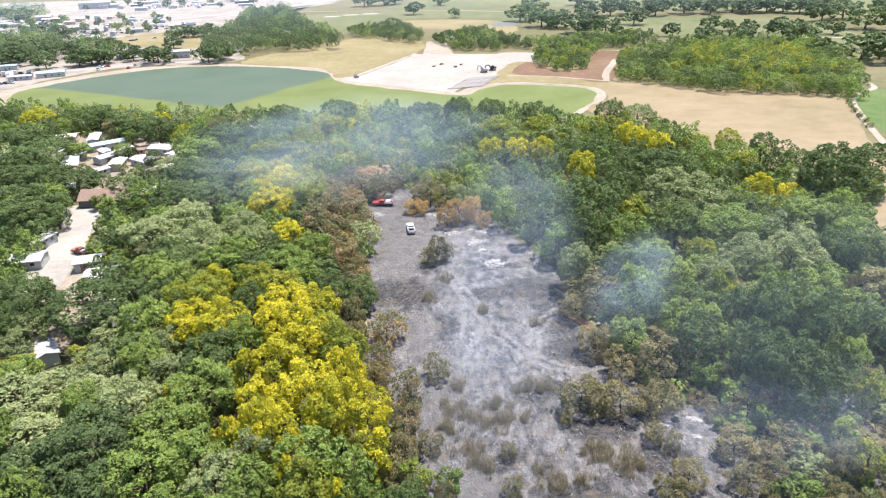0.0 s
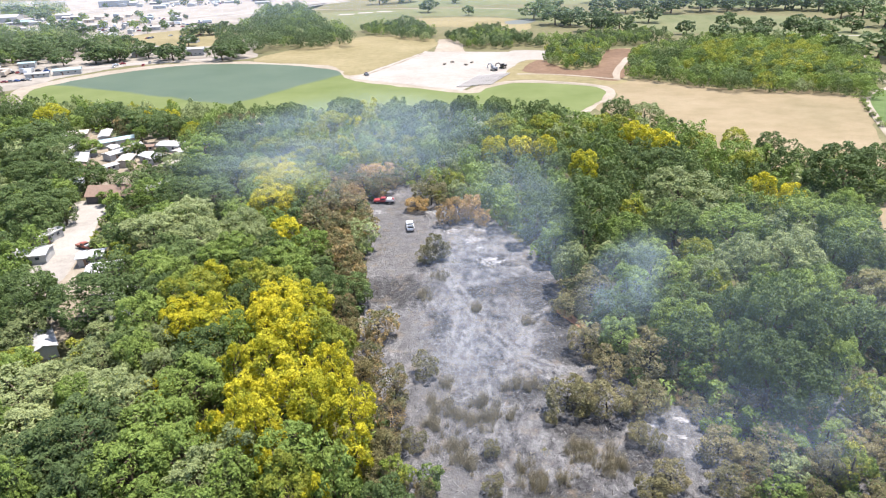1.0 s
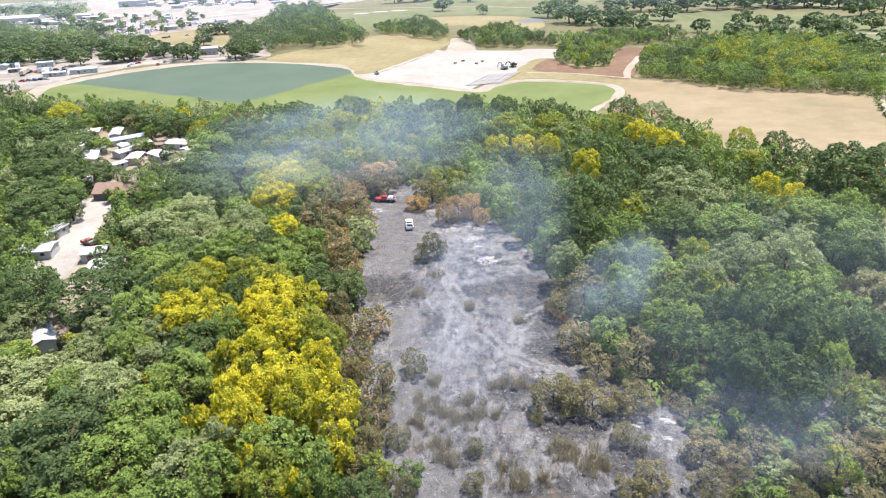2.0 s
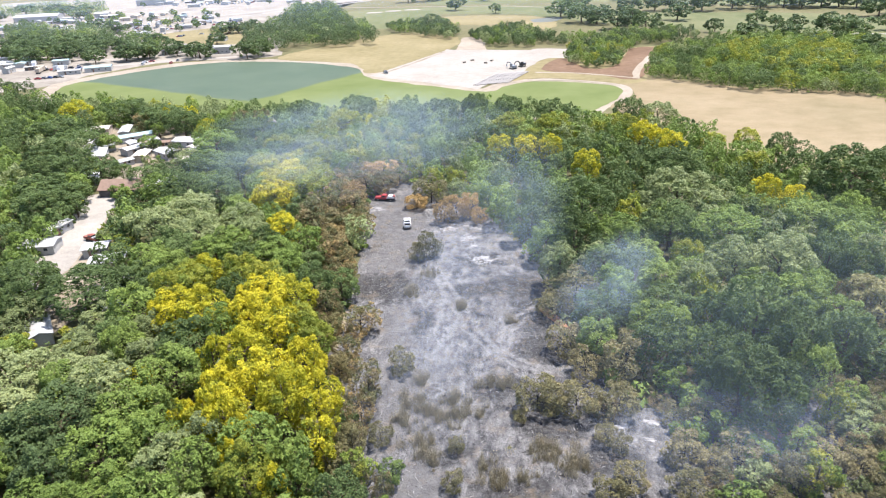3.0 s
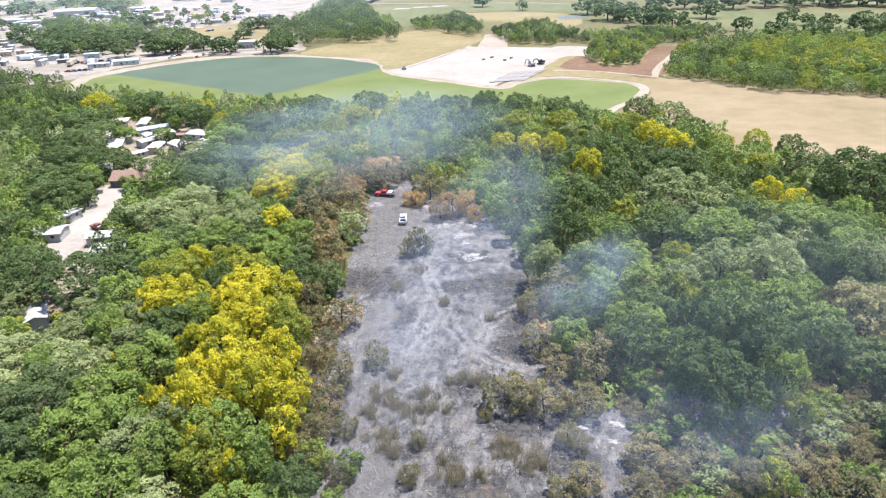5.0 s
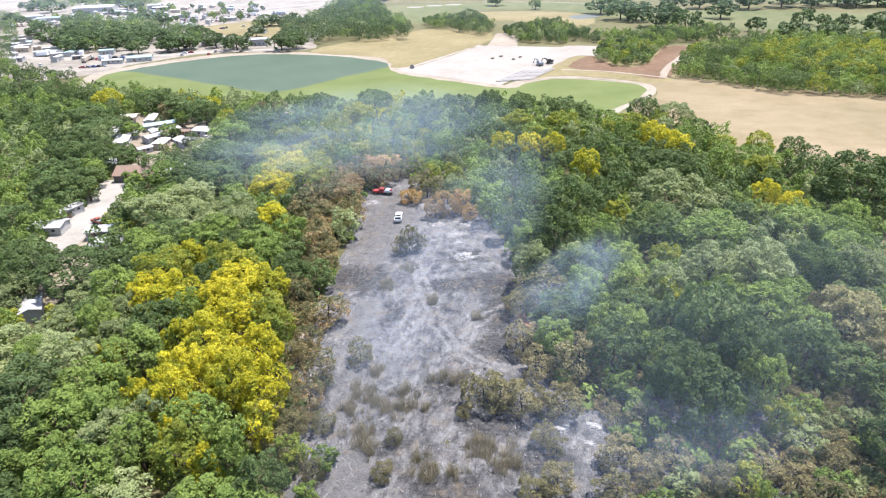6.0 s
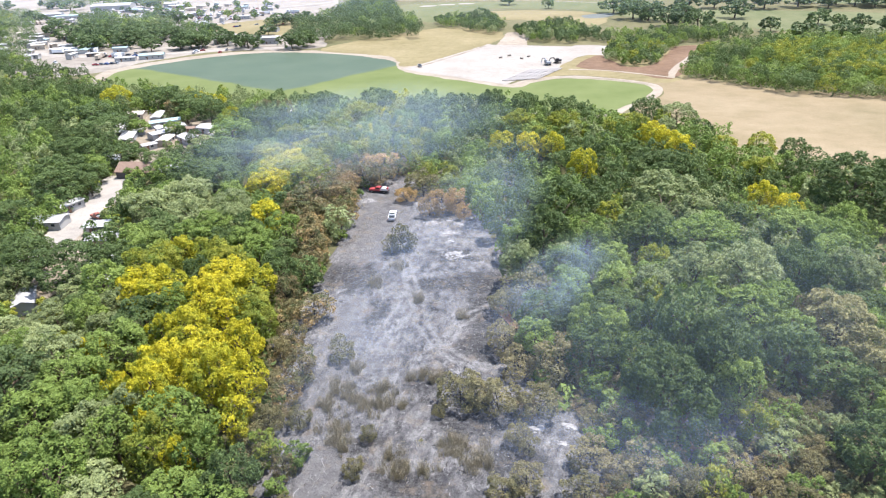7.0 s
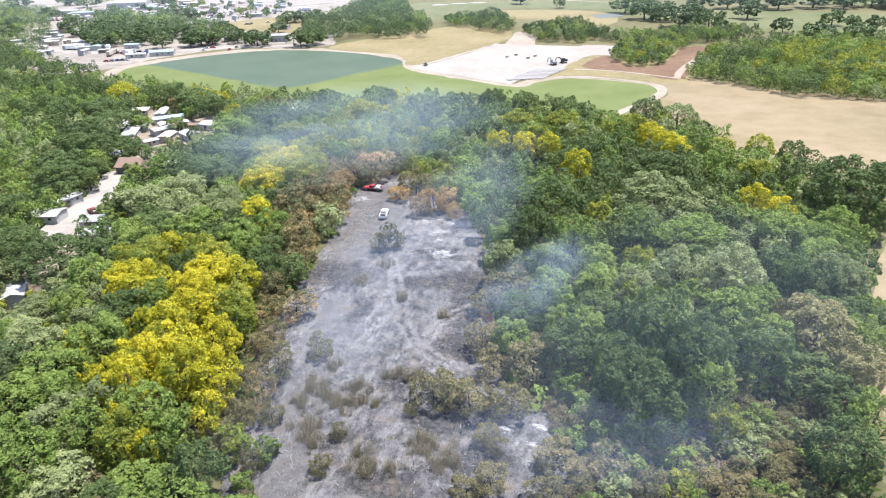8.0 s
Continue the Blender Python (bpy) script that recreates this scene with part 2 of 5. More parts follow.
    wheels = ruts(n, l, [way, [(x + 2.0, y + 0.9) for x, y in way], loop, [(x + 1.9, y - 0.9) for x, y in loop]], 0.75)
    broken = ramp(n, l, noise_at(n, l, 0.7, 4, 0.7), [(0.40, (0.1, 0.1, 0.1)), (0.60, (0.75, 0.75, 0.75))])
    col = mix(n, l, mix(n, l, 1.0, wheels, broken, "MULTIPLY"), col, (0.235, 0.230, 0.225))
    rust = ramp(n, l, noise_at(n, l, 0.28, 5, 0.7), [(0.54, (0, 0, 0)), (0.70, (0.75, 0.75, 0.75))])
    col = mix(n, l, rust, col, (0.160, 0.128, 0.092))
    grain = noise_at(n, l, 6.0, 6, 0.8)
    col = mix(n, l, 0.36, col, ramp(n, l, grain, [(0.38, (0.36, 0.37, 0.38)), (0.62, (1.40, 1.38, 1.39))]), "MULTIPLY")
    l.new(col, b.inputs["Base Color"])
    bump(n, l, b, noise_at(n, l, 1.3, 8, 0.75), 1.0, 0.5)
    return m


BURNT = ash_ground("burnt_ground")


def pond_water():
    """Still water, with duckweed over its near and western parts; the weed ends along two straight drifts."""
    m, n, l, b = material("weedy_water", 0.6, 0, 0.06)
    geo = n.new("ShaderNodeNewGeometry")
    sep = n.new("ShaderNodeSeparateXYZ")
    l.new(geo.outputs["Position"], sep.inputs[0])

    def side(ax, ay, bx, by):
        """Signed distance to the line from a to b."""
        d = math.hypot(bx - ax, by - ay)
        nx, ny = -(by - ay) / d, (bx - ax) / d
        k = n.new("ShaderNodeVectorMath")
        k.operation = "DOT_PRODUCT"
        k.inputs[1].default_value = (nx, ny, 0)
        l.new(geo.outputs["Position"], k.inputs[0])
        o = n.new("ShaderNodeMath")
        o.operation = "SUBTRACT"
        l.new(k.outputs["Value"], o.inputs[0])
        o.inputs[1].default_value = nx * ax + ny * ay
        return o.outputs[0]

    low = n.new("ShaderNodeMath")
    low.operation = "MINIMUM"
    l.new(side(-232, 392, -114, 328), low.inputs[0])
    l.new(side(-114, 328, -66, 412), low.inputs[1])
    wob = n.new("ShaderNodeMath")
    wob.operation = "MULTIPLY_ADD"
    l.new(noise_at(n, l, 0.05, 4), wob.inputs[0])
    wob.inputs[1].default_value = 10.0
    l.new(low.outputs[0], wob.inputs[2])
    clear = n.new("ShaderNodeMapRange")
    clear.inputs["From Min"].default_value, clear.inputs["From Max"].default_value = 3.5, 7.0
    l.new(wob.outputs[0], clear.inputs["Value"])
    weed = ramp(n, l, noise_at(n, l, 0.04, 5), [(0.3, (0.098, 0.122, 0.042)), (0.7, (0.130, 0.152, 0.060))])
    deep = ramp(n, l, noise_at(n, l, 0.03, 5), [(0.3, (0.064, 0.090, 0.060)), (0.7, (0.082, 0.107, 0.072))])
    l.new(mix(n, l, clear.outputs[0], weed, deep), b.inputs["Base Color"])
    rough = n.new("ShaderNodeMapRange")
    rough.inputs["To Min"].default_value, rough.inputs["To Max"].default_value = 0.9, 0.6
    l.new(clear.outputs[0], rough.inputs["Value"])
    l.new(rough.outputs[0], b.inputs["Roughness"])
    bump(n, l, b, noise_at(n, l, 0.8, 3), 0.15, 0.1)
    return m


WATER = pond_water()

# ---- building helpers ----


def mesh_from(name, verts, faces, *mats):
    me = bpy.data.meshes.new(name)
    me.from_pydata([tuple(v) for v in verts], [], [tuple(int(i) for i in q) for q in faces])
    for m in mats:
        me.materials.append(m)
    me.update()
    return me


def part(name, bm, mat, parent, label=""):
    """Links a bmesh as one mesh object under a thing or a part."""
    me = bpy.data.meshes.new(name)
    bm.to_mesh(me)
    bm.free()
    me.materials.append(mat)
    ob = new(name, me)
    ob.parent = parent
    return tagged(ob, label)


def outline(points, step=3.0, wobble=0.0, seed=1):
    """A smooth closed outline through a few corners, a little uneven."""
    p = [Vector((x, y, 0)) for x, y in points]
    out, k = [], len(p)
    for i in range(k):
        a, b, c, d = p[i - 1], p[i], p[(i + 1) % k], p[(i + 2) % k]
        n = max(2, int((c - b).length / step))
        for j in range(n):
            t = j / n
            q = 0.5 * (2 * b + (c - a) * t + (2 * a - 5 * b + 4 * c - d) * t * t + (3 * b - a - 3 * c + d) * t ** 3)
            if wobble:
                q += wobble * Vector((noise.noise((q.x * 0.12, q.y * 0.12, seed)), noise.noise((q.x * 0.12, q.y * 0.12, seed + 9)), 0))
                q += 0.4 * wobble * Vector((noise.noise((q.x * 0.5, q.y * 0.5, seed)), noise.noise((q.x * 0.5, q.y * 0.5, seed + 9)), 0))
            out.append(q)
    return out


def patch(name, points, z, mat, label, category="ground", wobble=1.5, step=3.0, depth=0.0, seed=1):
    """A piece of ground with its own surface, lying z above the sheet."""
    bm = bmesh.new()
    vs = [bm.verts.new((q.x, q.y, z)) for q in outline(points, step, wobble, seed)]
    face = bm.faces.new(vs)
    if face.normal.z < 0:
        face.normal_flip()
    bmesh.ops.triangulate(bm, faces=[face])
    bmesh.ops.recalc_face_normals(bm, faces=bm.faces)
    if sum(f.normal.z for f in bm.faces) < 0:
        bmesh.ops.reverse_faces(bm, faces=bm.faces)
    me = bpy.data.meshes.new(name)
    bm.to_mesh(me)
    bm.free()
    me.materials.append(mat)
    return tagged(new(name, me), label, category, "", "structure")


def sheet(name, points, z, mat, label, category, cell, relief, wobble):
    """A piece of uneven ground: a fine net within an outline."""
    edge = [(q.x, q.y) for q in outline(points, 3.0, wobble)]
    xs, ys = [p[0] for p in edge], [p[1] for p in edge]
    verts, index, faces = [], {}, []

    def corner(i, j):
        if (i, j) not in index:
            index[i, j] = len(verts)
            x, y = i * cell, j * cell
            verts.append((x, y, z + relief * (0.5 + noise.noise((x * 0.15, y * 0.15, 7)) + 0.5 * noise.noise((x * 0.6, y * 0.6, 8)))))
        return index[i, j]

    for i in range(int(min(xs) / cell) - 1, int(max(xs) / cell) + 1):
        for j in range(int(min(ys) / cell) - 1, int(max(ys) / cell) + 1):
            if inside((i + 0.5) * cell, (j + 0.5) * cell, edge):
                faces.append((corner(i, j), corner(i + 1, j), corner(i + 1, j + 1), corner(i, j + 1)))
    me = mesh_from(name, verts, faces, mat)
    for p in me.polygons:
        p.use_smooth = True
    return tagged(new(name, me), label, category, "", "structure")


def strip(name, points, width, z, mat, label, category="path", wobble=0.3):
    """A path or road of even width along a smooth line."""
    p = [Vector((x, y, 0)) for x, y in points]
    p = [2 * p[0] - p[1]] + p + [2 * p[-1] - p[-2]]
    line = []
    for i in range(1, len(p) - 2):
        a, b, c, d = p[i - 1:i + 3]
        n = max(2, int((c - b).length / 4))
        for j in range(n + (i == len(p) - 3)):
            t = j / n
            line.append(0.5 * (2 * b + (c - a) * t + (2 * a - 5 * b + 4 * c - d) * t * t + (3 * b - a - 3 * c + d) * t ** 3))
    verts, faces = [], []
    for i, q in enumerate(line):
        d = (line[min(i + 1, len(line) - 1)] - line[max(i - 1, 0)]).normalized()
        side = Vector((-d.y, d.x, 0)) * width / 2
        w = 1 + wobble * noise.noise((q.x * 0.1, q.y * 0.1, 3))
        verts += [(q.x + side.x * w, q.y + side.y * w, z), (q.x - side.x * w, q.y - side.y * w, z)]
        if i:
            faces.append((2 * i - 2, 2 * i - 1, 2 * i + 1, 2 * i))
    return tagged(new(name, mesh_from(name, verts, faces, mat)), label, category, "", "structure")


def inside(x, y, poly):
    hit = False
    for (ax, ay), (bx, by) in zip(poly, poly[1:] + poly[:1]):
        if (ay > y) != (by > y) and x < (bx - ax) * (y - ay) / (by - ay) + ax:
            hit = not hit
    return hit


# ---- trees ----


def tube(points, radii, sides=6):
    """Vertices and faces of a tapered limb."""
    verts, faces = [], []
    for i, (p, r) in enumerate(zip(points, radii)):
        d = (Vector(points[min(i + 1, len(points) - 1)]) - Vector(points[max(i - 1, 0)])).normalized()
        u = d.orthogonal().normalized()
        w = d.cross(u)
        for k in range(sides):
            a = 2 * math.pi * k / sides
            verts.append(Vector(p) + (u * math.cos(a) + w * math.sin(a)) * r)
        if i:
            for k in range(sides):
                j = (k + 1) % sides
                faces.append(((i - 1) * sides + k, (i - 1) * sides + j, i * sides + j, i * sides + k))
    faces.append(tuple(range((len(points) - 1) * sides, len(points) * sides)))
    return verts, faces


def join(pieces):
    verts, faces = [], []
    for v, f in pieces:
        n = len(verts)
        verts += list(v)
        faces += [tuple(i + n for i in q) for q in f]
    return verts, faces


def unit(v):
    return v / np.maximum(np.linalg.norm(v, axis=1, keepdims=True), 1e-6)


def clumps(rng, at, facing, size, ragged=0.6):
    """One small folded leaf clump at every place, turned roughly its way."""
    k = len(at)
    n = unit(facing + ragged * rng.normal(size=(k, 3)))
    t = unit(np.cross(n, rng.normal(size=(k, 3))))
    b = np.cross(n, t)
    s = (size * rng.uniform(0.6, 1.35, k))[:, None]
    fold = n * s * rng.uniform(-0.35, 0.1, k)[:, None]
    v = np.stack([at - t * s + fold, at + b * s * rng.uniform(0.5, 1.0, (k, 1)), at + (t * rng.uniform(0.5, 1.0, (k, 1)) - b * 0.45) * s], 1).reshape(-1, 3)
    return v, np.arange(3 * k).reshape(k, 3)


def crown_shape(seed, r, h, lobes, count, size, rise=0.46, ragged=0.55, fine=1.0, low=1.6, body=0.35):
    """Leaf clumps on a pile of billows with dark gaps between them: a core, boughs round it, lobes on each bough. r: its radius, h: the tree's height."""
    rng = np.random.default_rng(seed)
    rz = rise * h
    mains = max(7, lobes // 5)
    k = np.arange(mains)
    level = 1 - low * (k + rng.uniform(0.1, 0.9, mains)) / mains
    a = k * 2.39996 + rng.uniform(-0.5, 0.5, mains) + rng.uniform(0, 6)
    flat = np.clip(1 - level ** 2, 0, 1) ** 0.33
    d = np.stack([flat * np.cos(a), flat * np.sin(a), level], 1)
    main = d * rng.uniform(0.42, 0.62, (mains, 1))
    main_r = rng.uniform(0.28, 0.42, mains)
    owner = rng.integers(0, mains, lobes)
    out = unit(rng.normal(size=(lobes, 3)) + 0.9 * d[owner] + (0, 0, 0.35))
    small = main[owner] + out * (main_r[owner] * rng.uniform(0.70, 1.0, lobes))[:, None]
    centre = np.concatenate([[(0, 0, 0)], main, small])
    lr = np.concatenate([[0.55], main_r * 0.85, rng.uniform(0.09, 0.18, lobes) * fine])
    share = lr ** 2
    share[0] *= body
    share[1:mains + 1] *= body
    n = count * 2
    pick = rng.choice(len(lr), n, p=share / share.sum())
    way = unit(rng.normal(size=(n, 3)) + 0.5 * unit(centre)[pick] + (0, 0, 0.45))
    at = centre[pick] + way * (lr[pick] * rng.uniform(0.82, 1.10, n))[:, None]
    gap = np.linalg.norm(at[:, None, :] - centre[None], axis=2) / lr[None]
    gap[np.arange(n), pick] = 9
    keep = np.flatnonzero(gap.min(1) > 0.80)[:count]
    at, way = at[keep], way[keep]
    at = at * (r, r, rz) + (0, 0, h - rz * 0.98)
    at[:, 2] = np.where(at[:, 2] < 0.12, 0.12 + 0.12 * h * rng.random(len(at)), at[:, 2])
    return clumps(rng, at, way, size, ragged)


def trunk_shape(seed, r, h, limbs=6, lean=0.05, thick=0.028, twigs=0):
    rng = random.Random(seed)
    top = Vector((rng.uniform(-lean, lean) * h, rng.uniform(-lean, lean) * h, h * 0.62))
    pts = [Vector((0, 0, -0.15)), Vector((0, 0, 0.25)), top * 0.5, top]
    pieces = [tube(pts, [h * thick * k for k in (1.5, 1.05, 0.8, 0.4)], 7)]
    for i in range(limbs):
        a = 2 * math.pi * (i + rng.random() * 0.7) / limbs
        start = top * rng.uniform(0.35, 0.95)
        reach = r * rng.uniform(0.55, 0.85)
        end = start + Vector((math.cos(a) * reach, math.sin(a) * reach, h * rng.uniform(0.10, 0.30)))
        mid = start.lerp(end, 0.5) + Vector((0, 0, 0.04 * h))
        pieces.append(tube([start, mid, end], [h * thick * k for k in (0.5, 0.3, 0.10)], 4))
        for _ in range(twigs):
            s = start.lerp(end, rng.uniform(0.35, 0.95))
            e = s + Vector((rng.uniform(-1, 1), rng.uniform(-1, 1), rng.uniform(0.2, 1.1))) * r * 0.33
            pieces.append(tube([s, e], [h * thick * 0.16, h * thick * 0.05], 3))
    return join(pieces)


# size: (crown radius, height, lobes, clumps, clump size, variants)
SIZES = {"large": (6.5, 14.0, 110, 6000, 0.305, 4), "middle": (4.5, 12.0, 80, 4000, 0.255, 4), "small": (2.8, 7.0, 42, 1500, 0.27, 3), "sparse": (3.2, 6.0, 60, 2100, 0.195, 5), "distant": (8.0, 12.0, 40, 800, 0.85, 3)}
CROWNS, TRUNKS = {}, {}
for size, (r, h, lobes, count, leaf_size, variants) in SIZES.items():
    for i in range(variants):
        thin = size == "sparse"
        v, f = crown_shape(100 * len(size) + i, r, h, lobes, count, leaf_size, {"sparse": 0.56, "small": 0.52}.get(size, 0.48), 0.8 if thin else 0.55, 1.15 if thin else 1.0, 1.9 if size in ("sparse", "distant", "small") else 1.65)
        CROWNS[size, i] = mesh_from("crown", v, f, LEAF["D"])
        v, f = trunk_shape(i + 7, r, h, 10 if thin else 4, 0.05, 0.016 if thin else 0.028, 3 if thin else 0)
        TRUNKS[size, i] = mesh_from("trunk", v, f, BARK)

WORDS = {
    "D": ("tree", "dense dark-green broadleaf tree with a rounded crown"),
    "K": ("tree", "very dark green broadleaf tree with a deep crown"),
    "G": ("tree", "mid-green broadleaf tree with a full lumpy crown"),
    "O": ("tree", "grey-green tree with a soft feathery crown"),
    "L": ("tree", "yellowish-green broadleaf tree in full leaf"),
    "Y": ("flowering_tree", "bright yellow flowering tree in the woodland canopy"),
    "B": ("scorched_tree", "tree with dry brown leaves among greener trees"),
    "T": ("scorched_tree", "tree with dry tan-orange leaves killed by fire"),
    "U": ("tree", "large olive tree with tan-tipped drying leaves"),
    "S": ("shrub", "sparse singed olive-green shrub on ashy ground"),
}
dice = random.Random(11)
PLANTED = []


def plant(kind, x, y, r, h, group="woodland trees", label="", size="", kind_name=""):
    """One tree of the kind, with crown radius r and height h."""
    size = size or ("sparse" if kind in "BST" else "large" if r > 5.4 else "middle" if r > 3.4 else "small")
    r0, h0, _, _, _, variants = SIZES[size]
    r *= 1.2 if size == "sparse" else 1.12 if group == "woodland trees" else 1.0
    i = dice.randrange(variants)
    name, words = WORDS[kind]
    root = new(kind_name or name)
    root.matrix_basis = pose(x, y, 0, 0, 0, dice.uniform(0, 360)) @ Matrix.Diagonal((r / r0, r / r0, h / h0, 1))
    for what, me in (("trunk", TRUNKS[size, i]), ("crown", CROWNS[size, i])):
        ob = new(what, me)
        ob.parent = root
        ob.material_slots[0].link = "OBJECT"
        ob.material_slots[0].material = LEAF[kind] if what == "crown" else CHAR_BARK if kind in "BST" else BARK
    PLANTED.append((x, y, r))
    return tagged(root, label or words, "shrub" if kind == "S" else "tree", group)


def woods(name, places, mats, label, count=420, clump=0.75, seed=5):
    """Far woodland that nobody could count, as one mesh. places: x, y, r, h, index of the leaf colour."""
    rng = np.random.default_rng(seed)
    all_v, all_m, all_t = [], [], []
    for x, y, r, h, c in places:
        v, _ = crown_shape(int(rng.integers(1e6)), r, h, 40, count, clump * (0.7 + 0.06 * r), 0.52, 0.40, 0.85, 1.8, 0.75)
        all_v.append(v + (x, y, 0))
        all_m.append(np.full(len(v) // 3, c))
        all_t.append(np.full(len(v), rng.random()))
    v = np.concatenate(all_v)
    k = len(v) // 3
    me = bpy.data.meshes.new(name)
    me.vertices.add(3 * k)
    me.vertices.foreach_set("co", v.astype(np.float32).ravel())
    me.loops.add(3 * k)
    me.loops.foreach_set("vertex_index", np.arange(3 * k, dtype=np.int32))
    me.polygons.add(k)
    me.polygons.foreach_set("loop_start", np.arange(0, 3 * k, 3, dtype=np.int32))
    for m in mats:
        me.materials.append(m)
    me.polygons.foreach_set("material_index", np.concatenate(all_m).astype(np.int32))
    t = me.attributes.new("tint", "FLOAT", "POINT")
    t.data.foreach_set("value", np.concatenate(all_t).astype(np.float32))
    me.update()
    me.validate()
    return tagged(new(name, me), label, "woods", "", "stuff")


def scatter(poly, gap, seed, sizes, avoid=(), near=()):
    """Places within an outline, no two closer than the gap."""
    rng = random.Random(seed)
    xs, ys = [p[0] for p in poly], [p[1] for p in poly]
    out = []
    for _ in range(int(14 * (max(xs) - min(xs)) * (max(ys) - min(ys)) / gap ** 2)):
        x, y = rng.uniform(min(xs), max(xs)), rng.uniform(min(ys), max(ys))
        if not inside(x, y, poly) or any(inside(x, y, a) for a in avoid):
            continue
        r = rng.uniform(*sizes)
        if any((x - a) ** 2 + (y - b) ** 2 < gap ** 2 for a, b, *_ in out):
            continue
        if any((x - a) ** 2 + (y - b) ** 2 < (0.62 * (r + q)) ** 2 for a, b, q in near):
            continue
        out.append((x, y, r))
    return out


# ---- ground ----
bm = bmesh.new()
bmesh.ops.create_grid(bm, x_segments=60, y_segments=60, size=4200)
me = bpy.data.meshes.new("ground")
bm.to_mesh(me)
bm.free()
me.materials.append(GROUND)
tagged(new("ground", me), "dry summer pasture of tan and dull green grass", "ground", "", "structure")

BURN = [(-24, 193), (-24, 167), (-19, 142), (-17, 117), (-18, 101), (-16, 91), (-8, 79), (-6, 67), (4, 54), (33, 44), (66, 46), (78, 62), (76, 84), (60, 88), (47, 84), (41, 86),
        (36, 90), (31, 99), (30, 106), (27, 115), (28, 133), (22, 146), (15, 164), (11, 175), (-3, 185), (-8, 193), (-16, 199)]
PARK = [(-147, 232), (-168, 276), (-132, 278), (-106, 248), (-98, 225), (-108, 214), (-105, 190), (-98, 160), (-86, 137), (-76, 125), (-78, 104), (-84, 106),
        (-96, 127), (-104, 147), (-110, 174), (-126, 210)]
ROAD = [(-119, 190), (-108, 188), (-103, 172), (-98, 158), (-95, 146), (-93, 133), (-100, 128), (-106, 148), (-110, 164), (-116, 177)]
WOOD = [(-345, 350), (-215, 322), (-100, 289), (-45, 283), (5, 290), (50, 270), (80, 252), (97, 222), (118, 198), (132, 190), (125, 172), (111, 156), (106, 140),
        (100, 125), (95, 109), (90, 95), (85, 70), (84, 35), (0, 35), (-110, 35), (-135, 110), (-195, 190), (-265, 260)]
LAKE = [(-252, 380), (-246, 407), (-233, 428), (-207, 453), (-179, 464), (-142, 460), (-108, 447), (-75, 423), (-60, 388), (-25, 362), (4, 343), (15, 341), (23, 355),
        (38, 364), (57, 361), (79, 347), (80, 329), (68, 305), (50, 284), (16, 288), (-44, 284), (-127, 296), (-215, 325)]
BLOCK = [(102, 366), (122, 438), (151, 470), (204, 503), (265, 470), (247, 395), (220, 340), (196, 300), (181, 315), (141, 328), (123, 349)]

sheet("woodland_floor", WOOD, 0.03, FLOOR, "dark leaf litter under the woodland", "ground", 4.0, 0.0, 3.0)
patch("hay_field", [(84, 357), (102, 368), (138, 338), (184, 322), (192, 298), (166, 243), (150, 200), (118, 190), (100, 222), (84, 262), (69, 299), (85, 326)], 0.06, TAN,
      "flat tan field of cut dry hay", "field", 2.0, 5)
patch("east_field", [(94, 40), (93, 92), (98, 108), (104, 126), (109, 141), (117, 158), (140, 190), (200, 200), (220, 60), (160, 20)], 0.045, TAN, "tan dry field beyond the woodland edge", "field", 2.0, 6)
patch("lake_shore", [(-262, 378), (-258, 415), (-222, 462), (-180, 474), (-142, 471), (-104, 458), (-71, 436), (-50, 402), (-24, 371), (3, 352), (12, 350), (20, 364), (38, 373),
                     (58, 367), (82, 351), (84, 329), (71, 303), (54, 280), (16, 280), (-44, 278), (-127, 290), (-222, 318)], 0.05, SHORE, "pale bare earth rim round the lake", "shore", 2.0, 5)
tagged(patch("water", LAKE, 0.12, WATER, "green pond water partly covered by duckweed", "water", 2.0, 5), "", "", "", "structure")
patch("gravel_pad", [(-61, 394), (-56, 404), (-21, 489), (-16, 492), (44, 479), (47, 473), (33, 413), (9, 353), (3, 350), (-26, 370)], 0.16, CALICHE,
      "bright white graded gravel pad beside the lake", "gravel pad", 0.8, 3)
patch("gravel_spur", [(-12, 480), (-12, 500), (-11, 540), (-11, 556), (-10, 560), (8, 560), (9, 556), (9, 540), (9, 500), (9, 480)], 0.13, SHORE, "pale dirt track leading off the pad", "dirt track", 1.0, 3)
patch("gravel_road", [(40, 474), (52, 486), (76, 473), (66, 443), (50, 441), (38, 412), (32, 394), (24, 384)], 0.11, CALICHE, "white gravel haul road along the pad", "gravel track", 1.0, 3)
strip("shore_track", [(10, 346), (20, 361), (38, 368), (58, 365), (81, 350), (84, 333), (76, 310)], 3.6, 0.2, SHORE, "white gravel track round the pond end", "track")
patch("loam_field", [(112, 474), (131, 468), (101, 375), (88, 364), (78, 376), (47, 396), (46, 413), (60, 441), (74, 400), (92, 412)], 0.09, LOAM,
      "freshly turned reddish-brown soil", "field", 1.5, 4)
patch("dry_verge", [(28, 384), (40, 420), (54, 446), (66, 452), (62, 441), (112, 478), (136, 470), (104, 372), (100, 362), (84, 352), (58, 369), (38, 374), (24, 366)], 0.065, STRAW, "dry straw-coloured verge round brown soil", "verge", 1.0, 4)
strip("pale_bank", [(40, 392), (60, 388), (80, 377), (96, 366)], 2.4, 0.14, SHORE, "pale earth bank beside brown soil", "verge", 0.6)
strip("loam_track", [(118, 440), (100, 392), (94, 366)], 4.0, 0.15, SHORE, "pale track across brown soil", "track")
